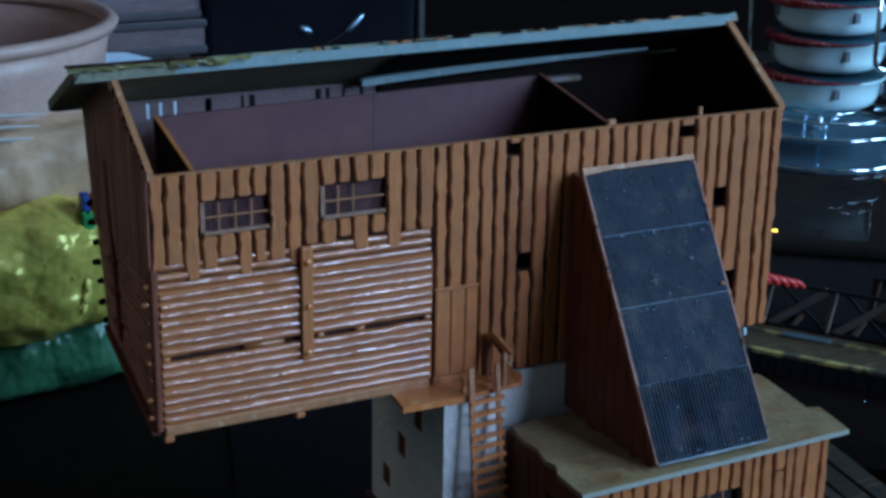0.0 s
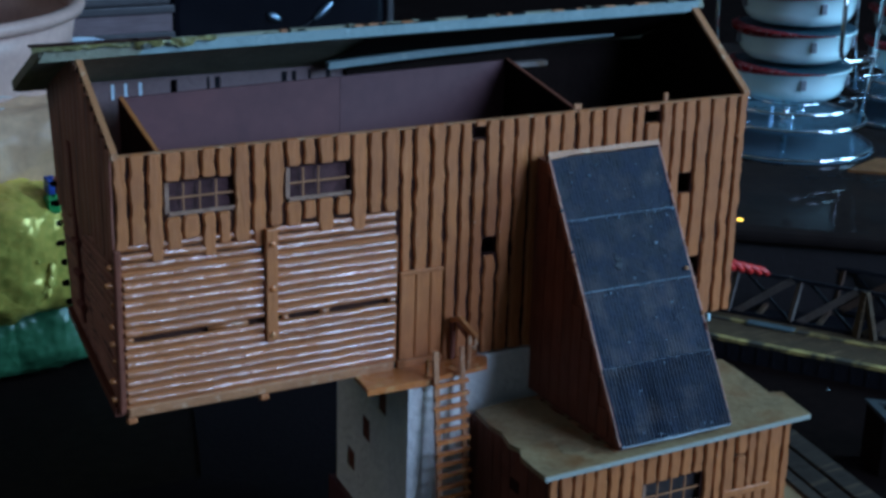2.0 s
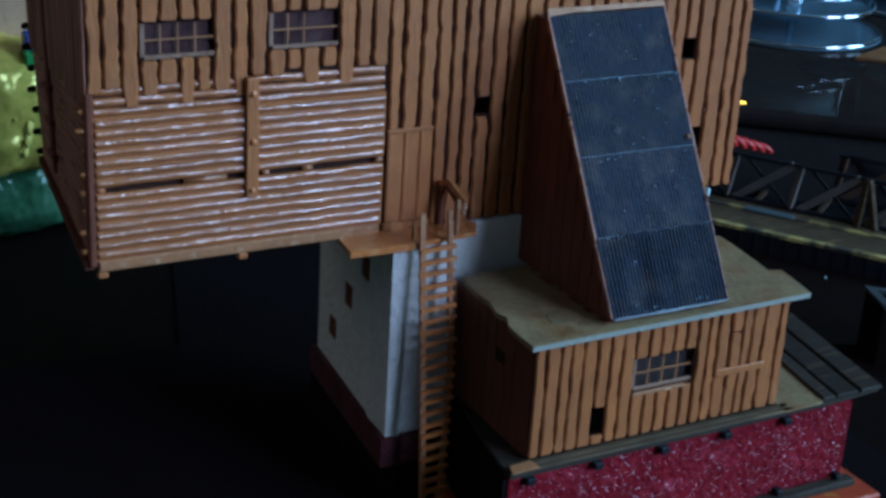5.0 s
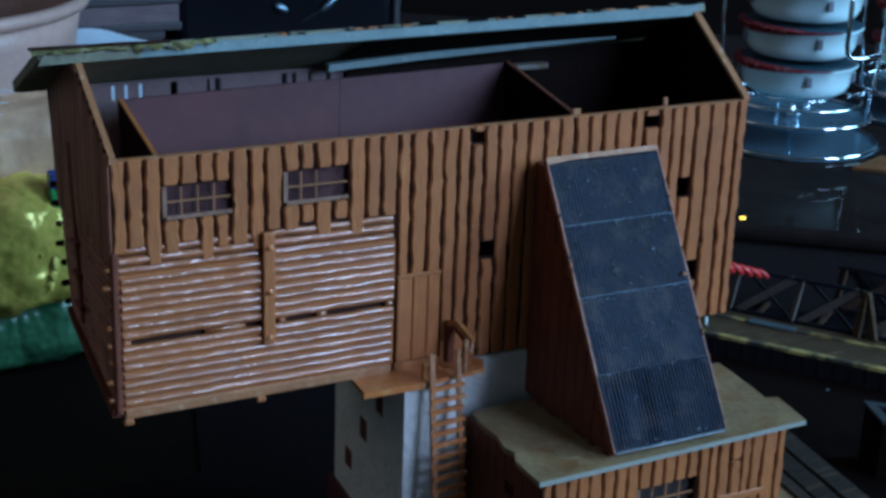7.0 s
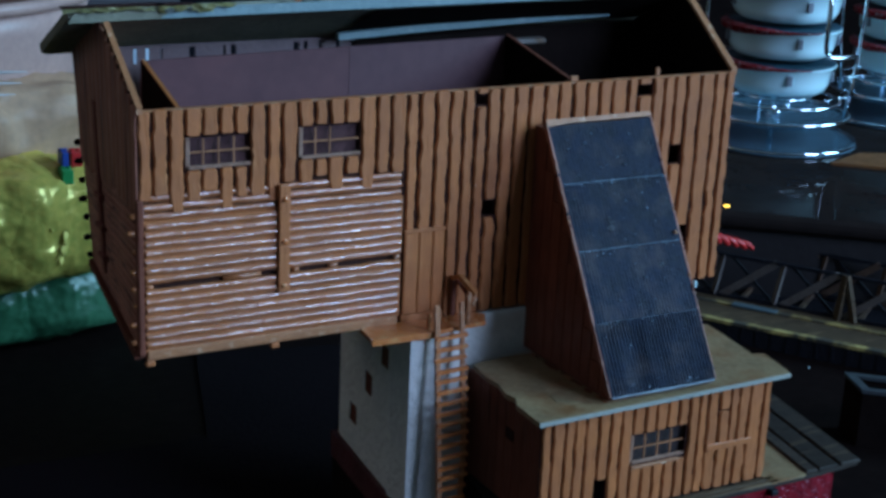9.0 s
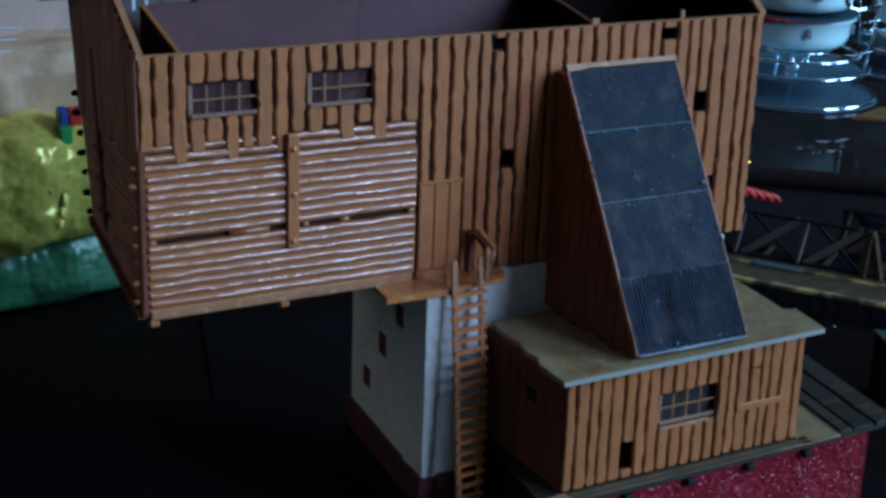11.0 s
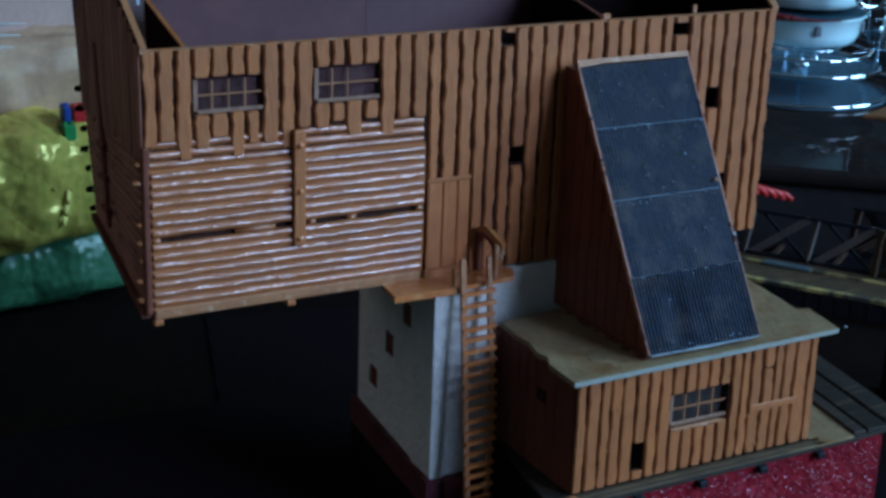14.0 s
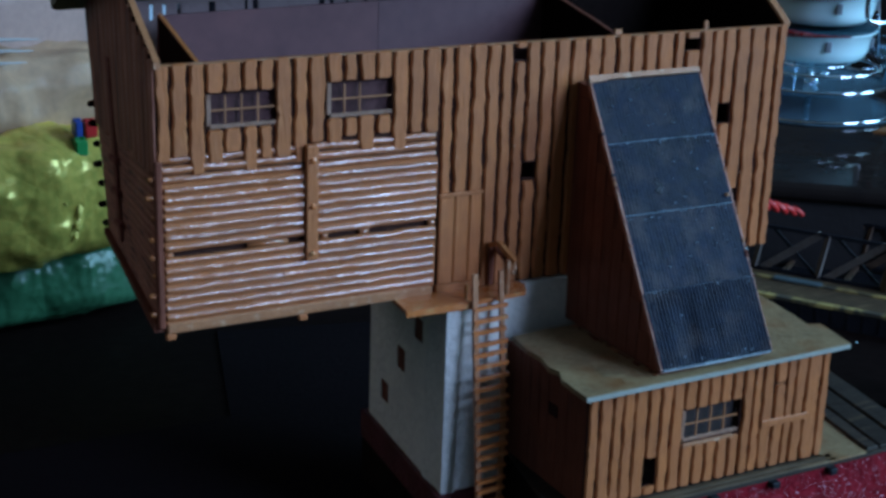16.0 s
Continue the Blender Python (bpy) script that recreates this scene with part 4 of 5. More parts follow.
# Dark patch for a small hole, its shade put into the colour.
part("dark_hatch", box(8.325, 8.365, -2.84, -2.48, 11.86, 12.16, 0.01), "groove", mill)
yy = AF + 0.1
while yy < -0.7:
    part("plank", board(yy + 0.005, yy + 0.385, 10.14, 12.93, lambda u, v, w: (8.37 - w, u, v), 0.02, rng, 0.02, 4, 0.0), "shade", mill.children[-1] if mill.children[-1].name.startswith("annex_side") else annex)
    yy += 0.39
part("annex_side", box(15.18, 15.3, AF + 0.2, -0.55, 10.12, 12.93), "side", mill)
ROOF = [(8.06, -4.38), (11.5, -4.34), (15.70, -4.25), (15.95, -2.92), (15.62, -2.82), (15.72, -2.2), (15.86, -1.1), (15.9, -0.55), (9.5, -0.5), (8.42, -0.62), (8.3, -1.5), (8.36, -2.0), (8.2, -2.6), (8.3, -2.9), (8.1, -3.3)]
aroof = part("annex_roof", sheet(ROOF, lambda u, v, w: (u, v, 12.94 + w), 0.0, 0.13), "felt", mill, "olive-grey card roof with a chipped edge")
for k in range(22):
    y0 = -0.6 - 0.155 * k
    w0, w1 = 0.05 + 0.09 * rng.random(), 0.05 + 0.09 * rng.random()
    part("glue_stain", sheet([(10.22 - w0, y0), (10.22, y0), (10.22, y0 - 0.15), (10.22 - w1, y0 - 0.15)], lambda u, v, w: (u, v, 13.07 + w), 0.003, 0.012 + 0.006 * rng.random()), rng.choice(("shade", "edge", "shade", "felt")), aroof)
part("pale_patch", sheet([(9.05, -3.55), (9.35, -3.75), (9.75, -3.6), (9.8, -3.2), (9.5, -2.95), (9.15, -3.1)], lambda u, v, w: (u, v, 13.07 + w), 0.0, 0.012), "felt", aroof)
part("roof_edge", sheet([(8.06, -4.41), (15.70, -4.28), (15.70, -4.255), (8.06, -4.385)], lambda u, v, w: (u, v, 12.95 + w), 0.0, 0.11), "greyedge", aroof, "pale grey front edge")

# ---- platform on the red stone base ----
platform = part("platform", sheet([(7.72, -4.47), (16.55, -4.44), (18.45, -4.3), (19.2, 0.2), (8.55, 0.2), (8.4, -0.7), (8.0, -2.6), (7.8, -3.8)], lambda u, v, w: (u, v, 9.97 + w), 0.0, 0.10), "timber", mill, "weathered dark timber platform")
for a, b in ((-4.46, -4.30), (-4.28, -4.12)):
    part("deck_board", board(a, b, 7.8, 15.6, lambda u, v, w: (v, u, 10.07 + w), 0.05, rng, 0.02, 6, 0.0), "boardlight", platform)
part("tan_plate", sheet([(15.35, -4.46), (16.5, -4.44), (16.95, -3.9), (17.25, -2.2), (15.35, -1.6)], lambda u, v, w: (u, v, 10.07 + w), 0.0, 0.05), "felt", platform, "olive-tan card plate")
for a, b in ((16.55, 16.95), (17.0, 17.68), (17.76, 18.45)):
    part("deck_board", board(a, b, -4.4, 0.15, lambda u, v, w: (u + (v + 4.4) * 0.17, v, 10.10 + w), 0.09, rng, 0.02, 6, 0.0), "timber", platform)
part("tan_plate", sheet([(7.74, -4.50), (8.45, -4.48), (8.40, -4.15), (7.86, -4.20)], lambda u, v, w: (u, v, 10.12 + w), 0.003, 0.03), "edge", platform, "worn tan corner of the platform")
for x in (8.2, 9.95, 11.75, 13.55, 15.35):
    part("joist_end", box(x - 0.12, x + 0.12, -4.62, -4.3, 9.80, 9.97, 0.02), "girder", platform)
stone = part("stone_base", sheet([(7.72, -4.42), (17.5, -4.42), (17.5, -0.5), (8.5, -0.5)], lambda u, v, w: (u, v, 7.86 + w), 0.0, 2.10), "glitter", mill, "dark red base with white paint flecks")
part("kerb", box(7.6, 17.75, -4.75, -4.42, 7.66, 7.86, 0.03), "timber", mill)
for x in (11.6, 13.5, 15.4, 17.28):
    part("kerb_peg", box(x - 0.1, x + 0.1, -4.66, -4.4, 7.86, 8.02, 0.03), "girder", mill)
part("base_slab", box(8.0, 18.15, -5.3, -0.3, TOP, 7.66, 0.06), "redslab", mill, "orange-red painted base slab")


def flecks():
    bm = bmesh.new()
    for k in range(1700):
        x, z = rng.uniform(7.7, 17.45), rng.uniform(7.9, 9.9)
        s = rng.choice((0.005, 0.006, 0.007, 0.008, 0.011, 0.014, 0.021)) * rng.uniform(0.7, 1.3)
        n = rng.randint(3, 5)
        a0 = rng.random() * 6
        ring = [bm.verts.new((x + s * rng.uniform(0.6, 1.7) * math.cos(a0 + 6.283 * i / n), -4.42, z + s * rng.uniform(0.5, 1.1) * math.sin(a0 + 6.283 * i / n))) for i in range(n)]
        tip = bm.verts.new((x, -4.435 - s * 0.4, z))
        for i in range(n):
            bm.faces.new((ring[i], ring[(i + 1) % n], tip))
    tagged(part("speckle", bm, "fleck", stone), kind="stuff")


flecks()
# Near-black sheet covers the red side to paint its shade.
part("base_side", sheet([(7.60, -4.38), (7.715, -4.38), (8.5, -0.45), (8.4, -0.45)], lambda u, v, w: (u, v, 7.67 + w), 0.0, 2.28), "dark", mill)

# ---- red twisted wire beside the mill ----
wire = thing("red_wire", (18.4, 2.4, TOP), "red twisted wire end sticking out beside the mill", "wire")
for s in (0.0, math.pi):
    pts = [(17.0 + 2.8 * t, 2.4 + 0.11 * (1 - 0.4 * t) * math.cos(26 * t + s), 14.85 - 0.85 * t + 0.11 * (1 - 0.4 * t) * math.sin(26 * t + s)) for t in (i / 40 for i in range(41))]
    part("strand", tube(bmesh.new(), pts, [0.125 - 0.0013 * i for i in range(41)], 8), "redwire", wire, smooth=True)
part("stem", tube(bmesh.new(), [(17.05, 2.4, TOP), (17.0, 2.4, 12), (17.0, 2.4, 14.75)], 0.06, 6), "girder", wire)

chip = thing("white_crumb", (26.9, 6.66, TOP), "tiny white crumb on the black table", "crumb")
part("bit", lathe(bmesh.new(), (26.9, 6.66, TOP), [(0, 0), (0.036, 0), (0.03, 0.03), (0, 0.045)], 7), "china", chip)
part("white_tab", box(15.72, 15.80, -0.1, 0.0, 14.0, 14.2, 0.02), "china", mill, "chipped white tab")

# ---- truss bridge ----
BO, BE = Vector((27.26, 12.85, 0)), Vector((0.572, -0.820, 0))
BN = Vector((-0.820, -0.572, 0))


def br(u, w, z):
    q = BO + BE * u + BN * w
    return (q.x, q.y, z)


bridge = thing("truss_bridge", br(4, 1, TOP), "weathered grey model truss bridge with a yellowed edge", "model bridge")
Z0, Z1 = 8.05, 9.80
part("deck", sheet([(-9, 0.0), (14, 0.0), (14, 2.8), (-9, 2.8)], lambda u, v, w: br(u, v, 7.93 + w), 0.0, 0.12), "boardlight", bridge)
part("edge_strip", sheet([(-9, 2.66), (14, 2.66), (14, 2.95), (-9, 2.95)], lambda u, v, w: br(u, v, 7.99 + w), 0.0, 0.12), "brass", bridge, "yellowed brass-coloured edge strip")
part("inner_strip", sheet([(-9, 0.7), (14, 0.7), (14, 1.0), (-9, 1.0)], lambda u, v, w: br(u, v, 8.05 + w), 0.0, 0.05), "brass", bridge)
part("blue_strip", sheet([(1.1, 0.72), (2.85, 0.72), (2.85, 1.1), (1.1, 1.1)], lambda u, v, w: br(u, v, 8.105 + w), 0.0, 0.06), "paleblue", bridge)
girder = part("side_girder", sheet([(-9, TOP), (14, TOP), (14, 7.98), (-9, 7.98)], lambda u, v, w: br(u, 2.82 + w, v), 0.0, 0.1), "girder", bridge)
for k in range(40):
    u = -8.6 + 0.56 * k
    part("rib", sheet([(u, TOP + 0.03), (u + 0.08, TOP + 0.03), (u + 0.08, 7.95), (u, 7.95)], lambda a, v, w: br(a, 2.92 + w, v), 0.0, 0.02), "girder", girder)
for w0, mat, sh in ((0.12, "steel", 0.0), (-2.1, "rust", 1.1)):
    t = part("truss", bar(bmesh.new(), br(-9, w0, Z1), br(14, w0, Z1), 0.12, 0.14), "girder", bridge)
    part("chord", bar(bmesh.new(), br(-9, w0, Z0 + 0.1), br(14, w0, Z0 + 0.1), 0.12, 0.14), "girder", t)
    for k in range(-4, 5):
        u = 0.4 + 2.4 * k + sh
        part("diagonal", bar(bmesh.new(), br(u, w0, Z0 + 0.1), br(u + 2.05, w0, Z1), 0.12, 0.27), mat, t)
        part("upright", bar(bmesh.new(), br(u + 2.34, w0, Z1), br(u + 2.08, w0, Z0 + 0.1), 0.10, 0.22), mat, t)
        part("brace", bar(bmesh.new(), br(u + 2.0, w0 - 0.12, Z0 + 0.1), br(u + 0.2, w0 - 0.12, Z1), 0.08, 0.11), "girder", t)
post_a = part("end_post", bar(bmesh.new(), br(4.98, 0.2, Z0), br(5.12, 0.2, Z1 + 0.05), 0.16, 0.26), "boardlight", bridge)
part("end_post", bar(bmesh.new(), br(5.16, 0.2, Z1 + 0.05), br(5.62, 0.2, Z0), 0.16, 0.26), "boardlight", bridge)
for k in range(10):
    part("cross_tie", bar(bmesh.new(), br(-8 + 2.3 * k, 0.1, Z0 + 0.05), br(-8 + 2.3 * k, -2.1, Z0 + 0.05), 0.16, 0.14), "rust", bridge)
part("far_deck", sheet([(-9, -2.3), (14, -2.3), (14, 0.0), (-9, 0.0)], lambda u, v, w: br(u, v, TOP + w), 0.0, 0.6), "girder", bridge)

# ---- glossy black cabinet ----
GE, GB = Vector((0.782, -0.624, 0)), Vector((0.624, 0.782, 0))
GO, GZ = Vector((28.7, 12.4, 0)), 11.3


def gl(u, v, z):
    q = GO + GE * u + GB * v
    return (q.x, q.y, z)


cabinet = thing("black_cabinet", gl(5, 20, TOP), "black cabinet with a mirror-gloss top and matte front", "cabinet")


def cabinet_box(u0, u1, v0, v1, z0, z1, bev):
    bm = bmesh.new()
    bmesh.ops.create_cube(bm, size=1.0)
    for v in bm.verts:
        v.co = Vector(gl((u0 + u1) / 2 + v.co.x * (u1 - u0), (v0 + v1) / 2 + v.co.y * (v1 - v0), (z0 + z1) / 2 + v.co.z * (z1 - z0)))
    bmesh.ops.bevel(bm, geom=bm.edges[:], offset=bev, segments=3, affect="EDGES", profile=0.5)
    return bm


part("top", cabinet_box(-30, 34, 0.0, 40, GZ - 0.7, GZ, 0.3), "gloss", cabinet, "mirror-gloss black top", smooth=False)
part("body", cabinet_box(-29.5, 33.5, 0.4, 39.5, TOP, GZ - 0.72, 0.1), "matte", cabinet)
part("pilot_light", lathe(bmesh.new(), (28.33, 13.8, GZ), [(0.13, 0), (0.11, 0.04), (0, 0.07)], 10), "ledmat", cabinet, "small amber pilot light")


# ---- chrome racks with stacked bowls ----
def bowl_rack(c):
    rack = thing("bowl_rack", c, "chrome wire rack holding stacked white bowls", "rack", "bowl racks")
    part("base_tray", lathe(bmesh.new(), c, [(0, 0.0), (3.9, 0.0), (4.05, 0.06), (3.95, 0.16), (3.6, 0.12), (0, 0.1)], 56), "satin", rack, smooth=True)
    part("ring", tube(bmesh.new(), circle(c, 3.95, 56, 0.16), 0.09, 8, True), "chrome", rack, smooth=True)
    part("dish", lathe(bmesh.new(), c, [(0.3, 1.05), (2.2, 1.0), (3.2, 1.12), (3.5, 1.3), (3.56, 1.36), (3.2, 1.26), (2.2, 1.1), (0.3, 1.12)], 56), "satin", rack, smooth=True)
    part("ring", tube(bmesh.new(), circle(c, 3.55, 56, 1.38), 0.085, 8, True), "chrome", rack, smooth=True)
    part("ring", tube(bmesh.new(), circle(c, 3.05, 48, 2.02), 0.075, 8, True), "chrome", rack, smooth=True)
    part("ring", tube(bmesh.new(), circle(c, 1.7, 40, 2.18), 0.07, 8, True), "chrome", rack, smooth=True)
    for dx, dy, dz in ((0.0, -0.3, 1.32), (0.62, -0.25, 1.55)):
        part("ball_foot", lathe(bmesh.new(), (c[0] + dx, c[1] + dy, c[2] + dz), [(0, -0.2), (0.14, -0.14), (0.2, 0), (0.14, 0.14), (0, 0.2)], 14), "chrome", rack, smooth=True)
    part("stem", tube(bmesh.new(), [(c[0], c[1], c[2] + 0.1), (c[0], c[1], c[2] + 2.24)], 0.14, 10), "chrome", rack, smooth=True)
    part("collar", lathe(bmesh.new(), (c[0], c[1], c[2] + 1.1), [(0.15, 0), (0.34, 0.05), (0.3, 0.18), (0.15, 0.24)], 16), "chrome", rack, smooth=True)
    for a in (-45, 60, 160):
        q = lambda r, z: (c[0] + r * math.cos(radians(a)), c[1] + r * math.sin(radians(a)), c[2] + z)
        part("upright", tube(bmesh.new(), [q(3.3, 1.3), q(3.6, 4.0), q(3.75, 8), q(3.8, 12.5)], 0.085, 8), "chrome", rack, smooth=True)
    q = lambda a, z: (c[0] + 3.75 * math.cos(radians(a)), c[1] + 3.75 * math.sin(radians(a)), c[2] + z)
    part("handle_loop", tube(bmesh.new(), [q(-99, 12.5), q(-99, 5.1), q(-98, 4.8), q(-95, 4.6), q(-90, 4.5), q(-76, 4.5), q(-62, 4.5), q(-45, 4.55)], 0.11, 8), "chrome", rack, smooth=True)
    return rack


def bowl(c):
    b = thing("bowl", c, "small white china bowl with a red band inside the rim", "bowl", "stacked bowls")
    part("body", lathe(bmesh.new(), c, [(0, 0.1), (1.75, 0.1), (2.08, 0.16), (2.31, 0.34), (2.46, 0.66), (2.57, 1.36), (2.72, 1.44), (2.75, 1.50), (2.53, 1.50), (2.4, 1.1), (2.1, 0.6), (0, 0.3)], 48), "china", b, smooth=True)
    part("saucer_lid", lathe(bmesh.new(), c, [(0, 1.52), (2.4, 1.52), (2.69, 1.53), (2.71, 1.58), (2.5, 1.62), (0, 1.62)], 48), "bluerim", b, "thin dark blue lid")
    bm = bmesh.new()
    fade = lambda k: max(0.1, min(1.0, (36 - k) / 22))
    rim = [[bm.verts.new((c[0] + r * math.cos(a), c[1] + r * math.sin(a), c[2] + 1.52 + z * fade(k))) for r, z in ((2.66, -0.26), (2.83, -0.14), (2.87, 0.08), (2.58, 0.20))] for k, a in ((k, radians(118 + 4 * k)) for k in range(37))]
    for ra, rb in zip(rim, rim[1:]):
        for k in range(3):
            bm.faces.new((ra[k], ra[k + 1], rb[k + 1], rb[k]))
    bmesh.ops.solidify(bm, geom=bm.faces[:], thickness=0.02)
    part("rim_band", bm, "redrim", b, "red patterned band along part of the rim")
    for a in (-118, -52, 20, 150):
        x, y = c[0] + 2.52 * math.cos(radians(a)), c[1] + 2.52 * math.sin(radians(a))
        bm = box(-0.13, 0.13, -0.13, 0.13, 0, 0.45, 0.03)
        bmesh.ops.transform(bm, matrix=Matrix.Translation((x, y, c[2] + 0.78)) @ Matrix.Rotation(radians(a), 4, "Z"), verts=bm.verts)
        part("lug", bm, "lugdark", b)
    return b


RC = (38.1, 22.75, GZ)
rack = bowl_rack(RC)
first = bowl((RC[0], RC[1], GZ + 2.25))
shift2 = P(48.2, 24.6, GZ) - P(*RC)
copy_thing(rack, Matrix.Translation(rack.location + shift2))
for k in range(4):
    if k:
        copy_thing(first, Matrix.Translation(first.location + Vector((0.0005 * k, 0, 0.0168 * k))) @ Matrix.Rotation(0.1 * k, 4, "Z"))
    copy_thing(first, Matrix.Translation(first.location + shift2 + Vector((0, 0, 0.0168 * k))) @ Matrix.Rotation(0.4 * k, 4, "Z"))
card = thing("orange_card", (39, 17.2, GZ), "strip of orange card lying on the gloss top", "card")
part("sheet", sheet([(37.3, 17.6), (39.5, 15.6), (42, 15.0), (42.5, 17.5), (39.9, 18.6)], lambda u, v, w: (u, v, GZ + w), 0.004, 0.12), "amber", card)
board_ob = thing("brown_board", (45, 20, GZ), "dull olive-brown board lying on the gloss top", "board")
part("panel", sheet([(42.6, 17.6), (44.2, 15.2), (52, 14.5), (54, 22), (47.6, 20.4), (44.6, 20.6)], lambda u, v, w: (u, v, GZ + w), 0.004, 0.10), "boardbrown", board_ob)

# ---- black box beside the platform ----
crate = thing("black_box", (25, 0, TOP), "small open black box with a grey top rim", "box")


def cb(u, v, z):
    q = Vector((23.7, 0.85, 0)) + Vector((0.76, -0.65, 0)) * u + Vector((0.35, 0.94, 0)) * v
    return (q.x, q.y, z)


for u0, u1, v0, v1 in ((0, 0.15, 0, 1.4), (0.15, 4.0, 1.25, 1.4), (0.15, 4.0, 0, 0.15), (3.85, 4.0, 0.15, 1.25)):
    part("side", sheet([(u0, v0), (u1, v0), (u1, v1), (u0, v1)], lambda u, v, w: cb(u, v, TOP + w), 0.0, 1.85), "dark", crate)
part("rim", sheet([(-0.05, -0.05), (4.05, -0.05), (4.05, 0.2), (0.25, 0.2), (0.25, 1.2), (4.05, 1.2), (4.05, 1.45), (-0.05, 1.45)], lambda u, v, w: cb(u, v, 9.15 + w), 0.003, 0.12), "dullgrey", crate)


# ---- plastic bags, tub and bricks behind the mill ----
def bag(name, c, size, mat, label, seed, rough=0.18, wrinkle=0.05, n=64):
    ob = thing(name, (c[0], c[1], c[2]), label, "plastic bag")
    bm = bmesh.new()
    bmesh.ops.create_uvsphere(bm, u_segments=n * 2, v_segments=n, radius=1.0)
    sx, sy, sz = Vector((seed, 0, 0)), Vector((0, seed, 0)), Vector((0, 0, seed))
    for v in bm.verts:
        d = v.co.copy()
        s = Vector((math.copysign(abs(d.x) ** 0.7, d.x), math.copysign(abs(d.y) ** 0.7, d.y), math.copysign(abs(d.z) ** 0.5, d.z)))
        q = Vector((s.x * size[0], s.y * size[1], s.z * size[2]))
        warp = Vector((noise.noise(q * 0.35 + sx), noise.noise(q * 0.35 + sy), noise.noise(q * 0.35 + sz)))
        fold = 1 - 2 * abs(noise.noise((q + warp * 1.5) * 0.55 + sy))
        crease = 1 - 2 * abs(noise.noise((q + warp) * 1.3 + sz))
        k = 1 + rough * noise.noise(d * 1.7 + sx)
        q = q * k + d * (wrinkle * 6 * fold + wrinkle * 2.6 * crease)
        q.z = max(q.z + size[2], 0.0)
        v.co = Vector(c) + q
    part("film", bm, mat, ob, smooth=True)
    nx = c[0] - size[0] * 0.55
    top = c[2] + size[2] * 1.7
    pts = [(nx - 0.12 * k, c[1] + 0.15 * math.sin(k), top + 0.16 * k) for k in range(10)]
    part("twisted_neck", tube(bmesh.new(), pts, [0.7, 0.55, 0.42, 0.34, 0.3, 0.34, 0.45, 0.6, 0.75, 0.8], 12), mat, ob, smooth=True)
    part("tie", tube(bmesh.new(), circle((pts[4][0], pts[4][1], pts[4][2]), 0.34, 16), 0.06, 6, True), "bluerim", ob)
    return ob


bag("green_bag", (-2.8, 21.0, TOP), (9.5, 2.7, 1.5), "greenbag", "smooth teal-green plastic bag on the table", 3, 0.06, 0.02)
yellow = bag("yellow_bag", (-2.6, 20.5, TOP + 2.5), (8.6, 3.5, 2.2), "yelbag", "shiny yellow-green plastic bag with bright creases", 8, 0.10, 0.05)
# Glossy creases added where the film glints, turned to catch the window.
for px, pz, q, tilt in ((1.66, 12.70, 0.16, -50), (1.84, 12.45, 0.24, -35), (2.02, 12.15, 0.22, -60), (2.15, 11.95, 0.12, 15), (2.36, 12.36, 0.17, 60), (2.48, 12.95, 0.12, -20), (2.76, 11.90, 0.17, 70), (2.70, 11.62, 0.22, 65), (2.50, 11.30, 0.17, 50), (2.62, 11.02, 0.12, 70), (1.98, 13.6, 0.14, 0), (1.45, 13.45, 0.11, 30)):
    bm = bmesh.new()
    bmesh.ops.create_icosphere(bm, subdivisions=2, radius=1.0)
    for v in bm.verts:
        v.co += 0.12 * noise.noise_vector(v.co * 1.3 + Vector((px * 9, pz * 7, 0)))
    turn = Vector((0.35, -0.88, 0.33)).to_track_quat("Z", "Y").to_matrix().to_4x4()
    depth = 17.08 + 0.9 * ((pz - 11.9) / 2.2) ** 2
    bmesh.ops.transform(bm, matrix=Matrix.Translation((px, depth, pz)) @ turn @ Matrix.Rotation(radians(tilt), 4, "Z") @ Matrix.Diagonal((q * 2.0, q * 0.85, q * 0.3, 1)), verts=bm.verts)
    part("crease", bm, "yelfold", yellow, "shiny golden crease added to catch a glint", smooth=True)
bag("clear_bag", (-2.4, 22.2, TOP + 6.2), (8.0, 3.2, 1.5), "film", "cloudy beige plastic bag with soft folds", 15, 0.16, 0.045)

tub = thing("plastic_tub", (-0.95, 27.5, TOP), "cloudy translucent plastic tub with a thick rim", "tub")
part("body", lathe(bmesh.new(), (-0.95, 27.5, TOP), [(0, 0), (5.6, 0), (5.9, 0.3), (6.6, 6), (7.2, 10.6), (7.35, 11.4), (7.1, 11.4), (7.0, 10.6), (6.3, 6), (5.5, 0.6), (0, 0.4)], 64), "tub", tub, smooth=True)
part("rim", lathe(bmesh.new(), (-0.95, 27.5, TOP), [(7.2, 11.402), (7.6, 11.45), (7.7, 11.7), (7.55, 11.88), (7.3, 11.88), (7.08, 11.7), (7.05, 11.402), (7.2, 11.402)], 64), "tub", tub, smooth=True)
redl = thing("red_dish", (-3.4, 28, TOP + 10.2), "red plastic dish lying in the tub", "dish")
part("disc", lathe(bmesh.new(), (-3.4, 28.2, TOP + 10.6), [(0, 0), (3.6, 0), (3.8, 0.3), (3.6, 0.6), (0, 0.5)], 40), "brickred", redl)

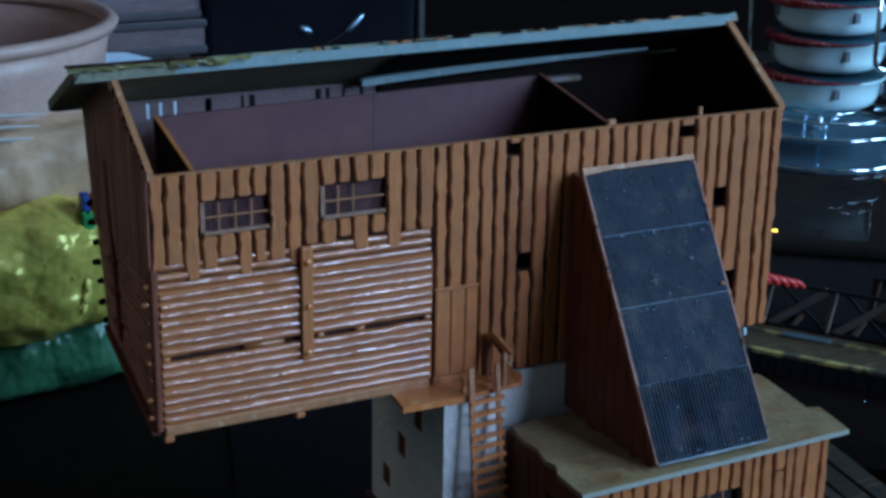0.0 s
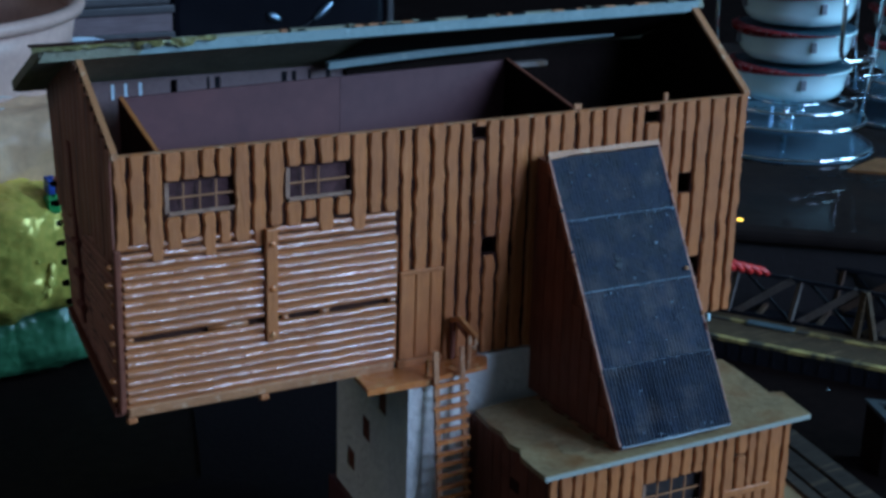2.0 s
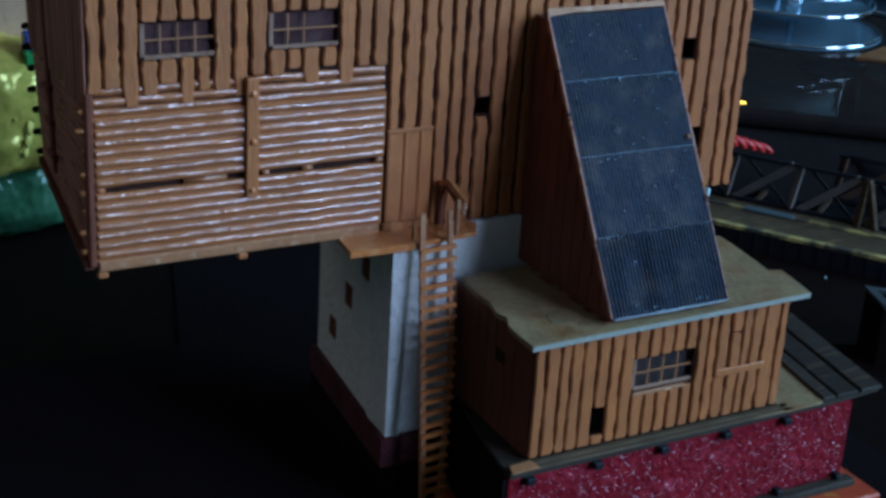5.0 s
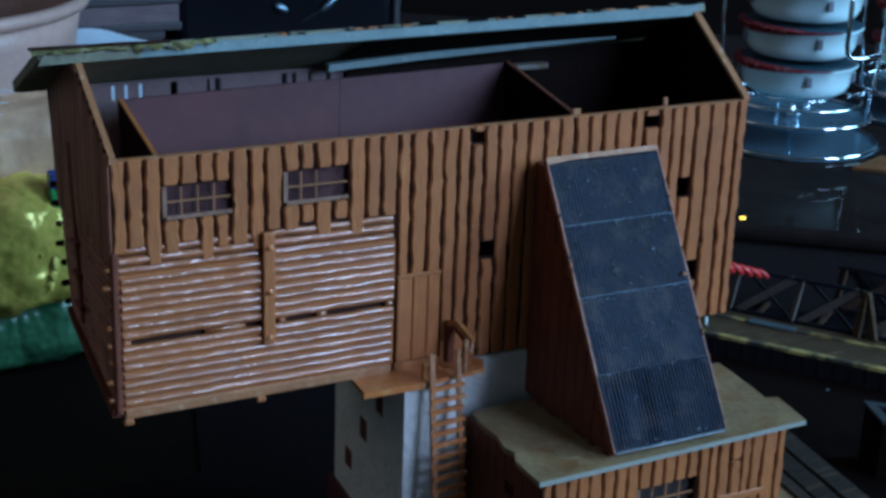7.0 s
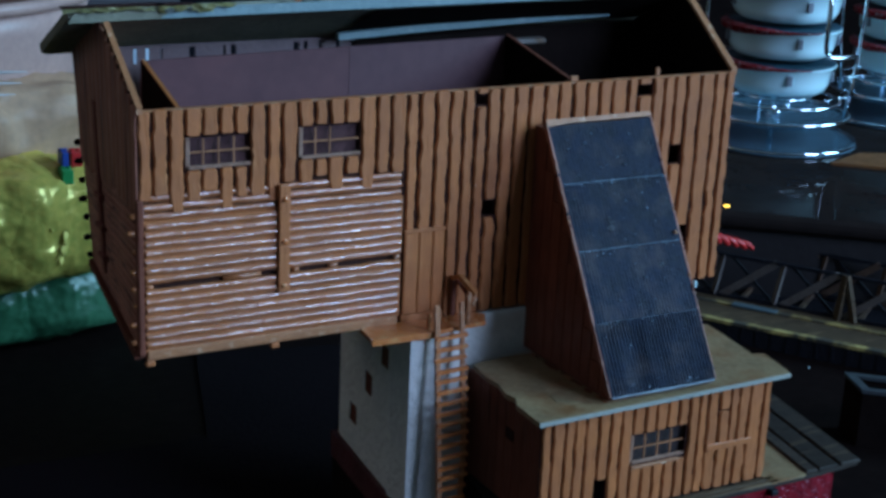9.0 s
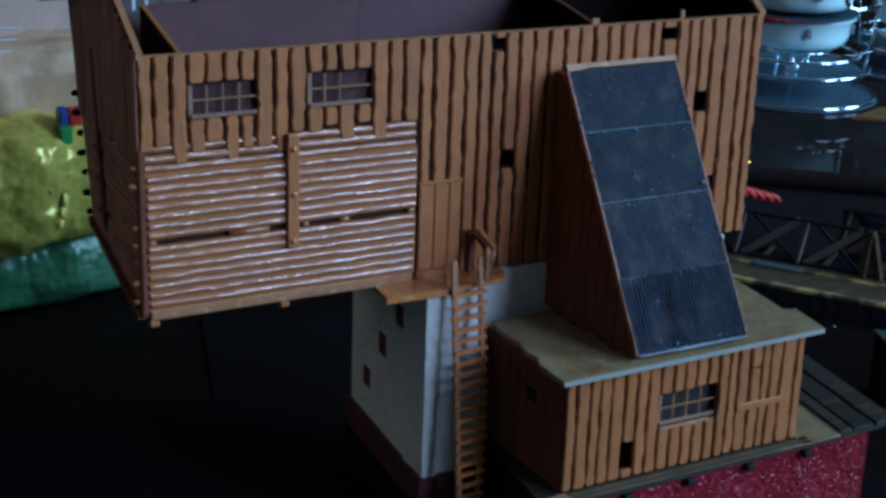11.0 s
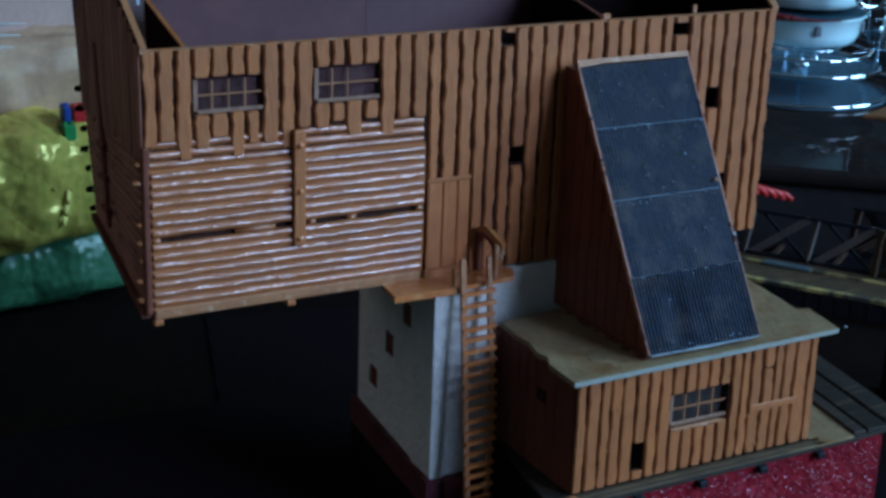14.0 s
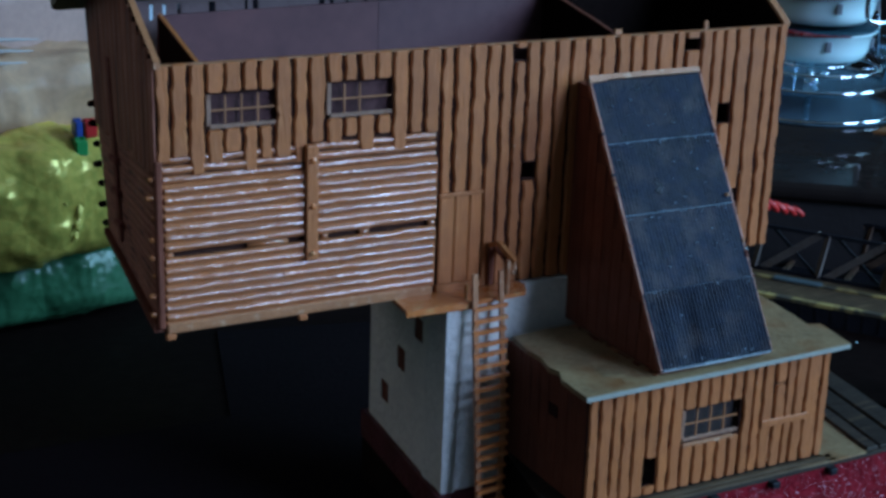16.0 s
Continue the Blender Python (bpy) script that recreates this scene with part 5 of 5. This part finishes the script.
for c, m, lab in (((3.00, 18.0, 14.10), "brickblue", "small blue toy brick lying on the bags"), ((3.38, 17.95, 14.08), "brickred", "small red toy brick lying on the bags"), ((3.0, 17.75, 13.55), "brickgreen", "small green toy brick lying on the bags")):
    t = thing("toy_brick", c, lab, "toy brick", "toy bricks")
    hw = 0.12 if m == "brickblue" else 0.2
    part("body", box(c[0] - hw, c[0] + hw, c[1] - 0.3, c[1] + 0.3, c[2], c[2] + 0.5, 0.04), m, t)
    for dx in (-hw / 2, hw / 2):
        part("stud", lathe(bmesh.new(), (c[0] + dx, c[1], c[2] + 0.5), [(0.08, 0), (0.08, 0.08), (0, 0.08)], 10), m, t)

# ---- dark books and pot at the back ----
zz = TOP
for k, (x0, x1, yb, h) in enumerate(((3.5, 14.1, 40, 2.6), (4.0, 14.2, 40.4, 2.3), (3.0, 13.9, 40.2, 2.4), (4.2, 14.7, 40.0, 1.70), (3.6, 14.7, 40.2, 1.9), (4.4, 14.6, 40.3, 2.1))):
    bk = thing("book", (9, yb + 4, zz), "closed dark book lying in a stack", "book", "stack of books")
    lid = 0.42
    part("page_block", box(x0 + 0.2, x1 - 0.1, yb + 0.12, yb + 9.7, zz + lid, zz + h - lid), "pages", bk)
    bm = box(x0, x1, yb, yb + 10, zz, zz + lid, 0.1, seg=2)
    box(x0, x1, yb, yb + 10, zz + h - lid, zz + h - 0.002, 0.1, bm, seg=2)
    part("cover", bm, "cover", bk)
    zz += h
paper = thing("paper_sheet", (9, 33, TOP), "curled bluish-white paper sheet standing behind the mill", "paper")
bm = bmesh.new()
rows = []
for i in range(13):
    x = 5.2 + 5.6 * i / 12
    crest = 16.75 - 0.045 * (x - 5.2) ** 2 * 0.7 + 0.08 * math.sin(x * 1.7)
    rows.append([bm.verts.new((x, 32 + 0.5 * math.sin(x * 0.7) + 1.2 * (1 - q) ** 2, TOP + (crest - TOP) * q)) for q in (0.0, 0.25, 0.5, 0.75, 0.9, 1.0)])
for a, b in zip(rows, rows[1:]):
    for q in range(5):
        bm.faces.new((a[q], a[q + 1], b[q + 1], b[q]))
bmesh.ops.solidify(bm, geom=bm.faces[:], thickness=0.03)
part("leaf", bm, "paper", paper, smooth=True)
# Pale folds of the clear bag, built as thin rods.
for k, (z0, x1) in enumerate(((16.42, 1.8), (16.75, 2.1), (17.08, 2.4))):
    roll = thing("paper_roll", (0, 19.2, z0), "pale fold of the clear bag, built as a thin rod", "paper", "paper rolls")
    part("roll", tube(bmesh.new(), [(-8 + (x1 + 8) * i / 12, 19.3 + 0.35 * k, z0 - 0.12 + 0.012 * (12 - i) + 0.04 * math.sin(i * 0.7 + k)) for i in range(13)], [0.12] * 9 + [0.11, 0.09, 0.06, 0.02], 12), "foldfilm", roll, smooth=True)
case = thing("black_case", (20.2, 42, TOP), "tall black case with two added glint beads", "case")
part("body", box(14.45, 26.0, 40.0, 50, TOP, 22.5, 0.5, seg=3), "enamel", case)
part("edge_strip", box(26.06, 26.5, 40.1, 49.5, TOP, 22.5, 0.1), "cover", case)
# Metal beads added in place of two blue glints on the dark surface.
for x, z, a, b, tilt in ((19.75, 15.42, 0.42, 0.22, 25), (22.4, 15.6, 0.70, 0.21, -42)):
    bm = bmesh.new()
    bmesh.ops.create_uvsphere(bm, u_segments=20, v_segments=12, radius=1.0)
    bmesh.ops.transform(bm, matrix=Matrix.Translation((x, 39.9, z)) @ Matrix.Rotation(radians(tilt), 4, "Y") @ Matrix.Diagonal((a, 0.2, b, 1)), verts=bm.verts)
    part("clasp", bm, "clasp", case, "bluish metal bead added for a glint", smooth=True)
part("wire", tube(bmesh.new(), [(20.9, 39.93, 14.7), (21.5, 39.9, 14.98), (22.1, 39.9, 15.35)], 0.05, 6), "girder", case)

# ---- small pale chips in the planking ----
def chips(wall, count, x0, x1, z0, z1, y):
    for k in range(count):
        x, z, s = rng.uniform(x0, x1), rng.uniform(z0, z1), rng.uniform(0.015, 0.04)
        if wall is annex and 10.9 < x < 12.8 and 11.0 < z < 12.2 or 9.9 < x < 10.4 and z < 11.2:
            continue
        n = rng.randint(4, 6)
        pts = [(x + s * rng.uniform(0.5, 1.2) * math.cos(6.283 * i / n), z + s * rng.uniform(0.6, 1.6) * math.sin(6.283 * i / n)) for i in range(n)]
        part("chip", sheet(pts, lambda u, v, w: (u, y - w, v), 0.0, 0.018), "edge", wall)


# ---- many small pieces last ----
front_planks()
front_logs()
annex_planks()
chips(annex, 16, 8.6, 15.1, 10.3, 12.7, AF)
chips(front_wall, 26, 7.0, 16.3, 14.6, 19.8, 0.0)
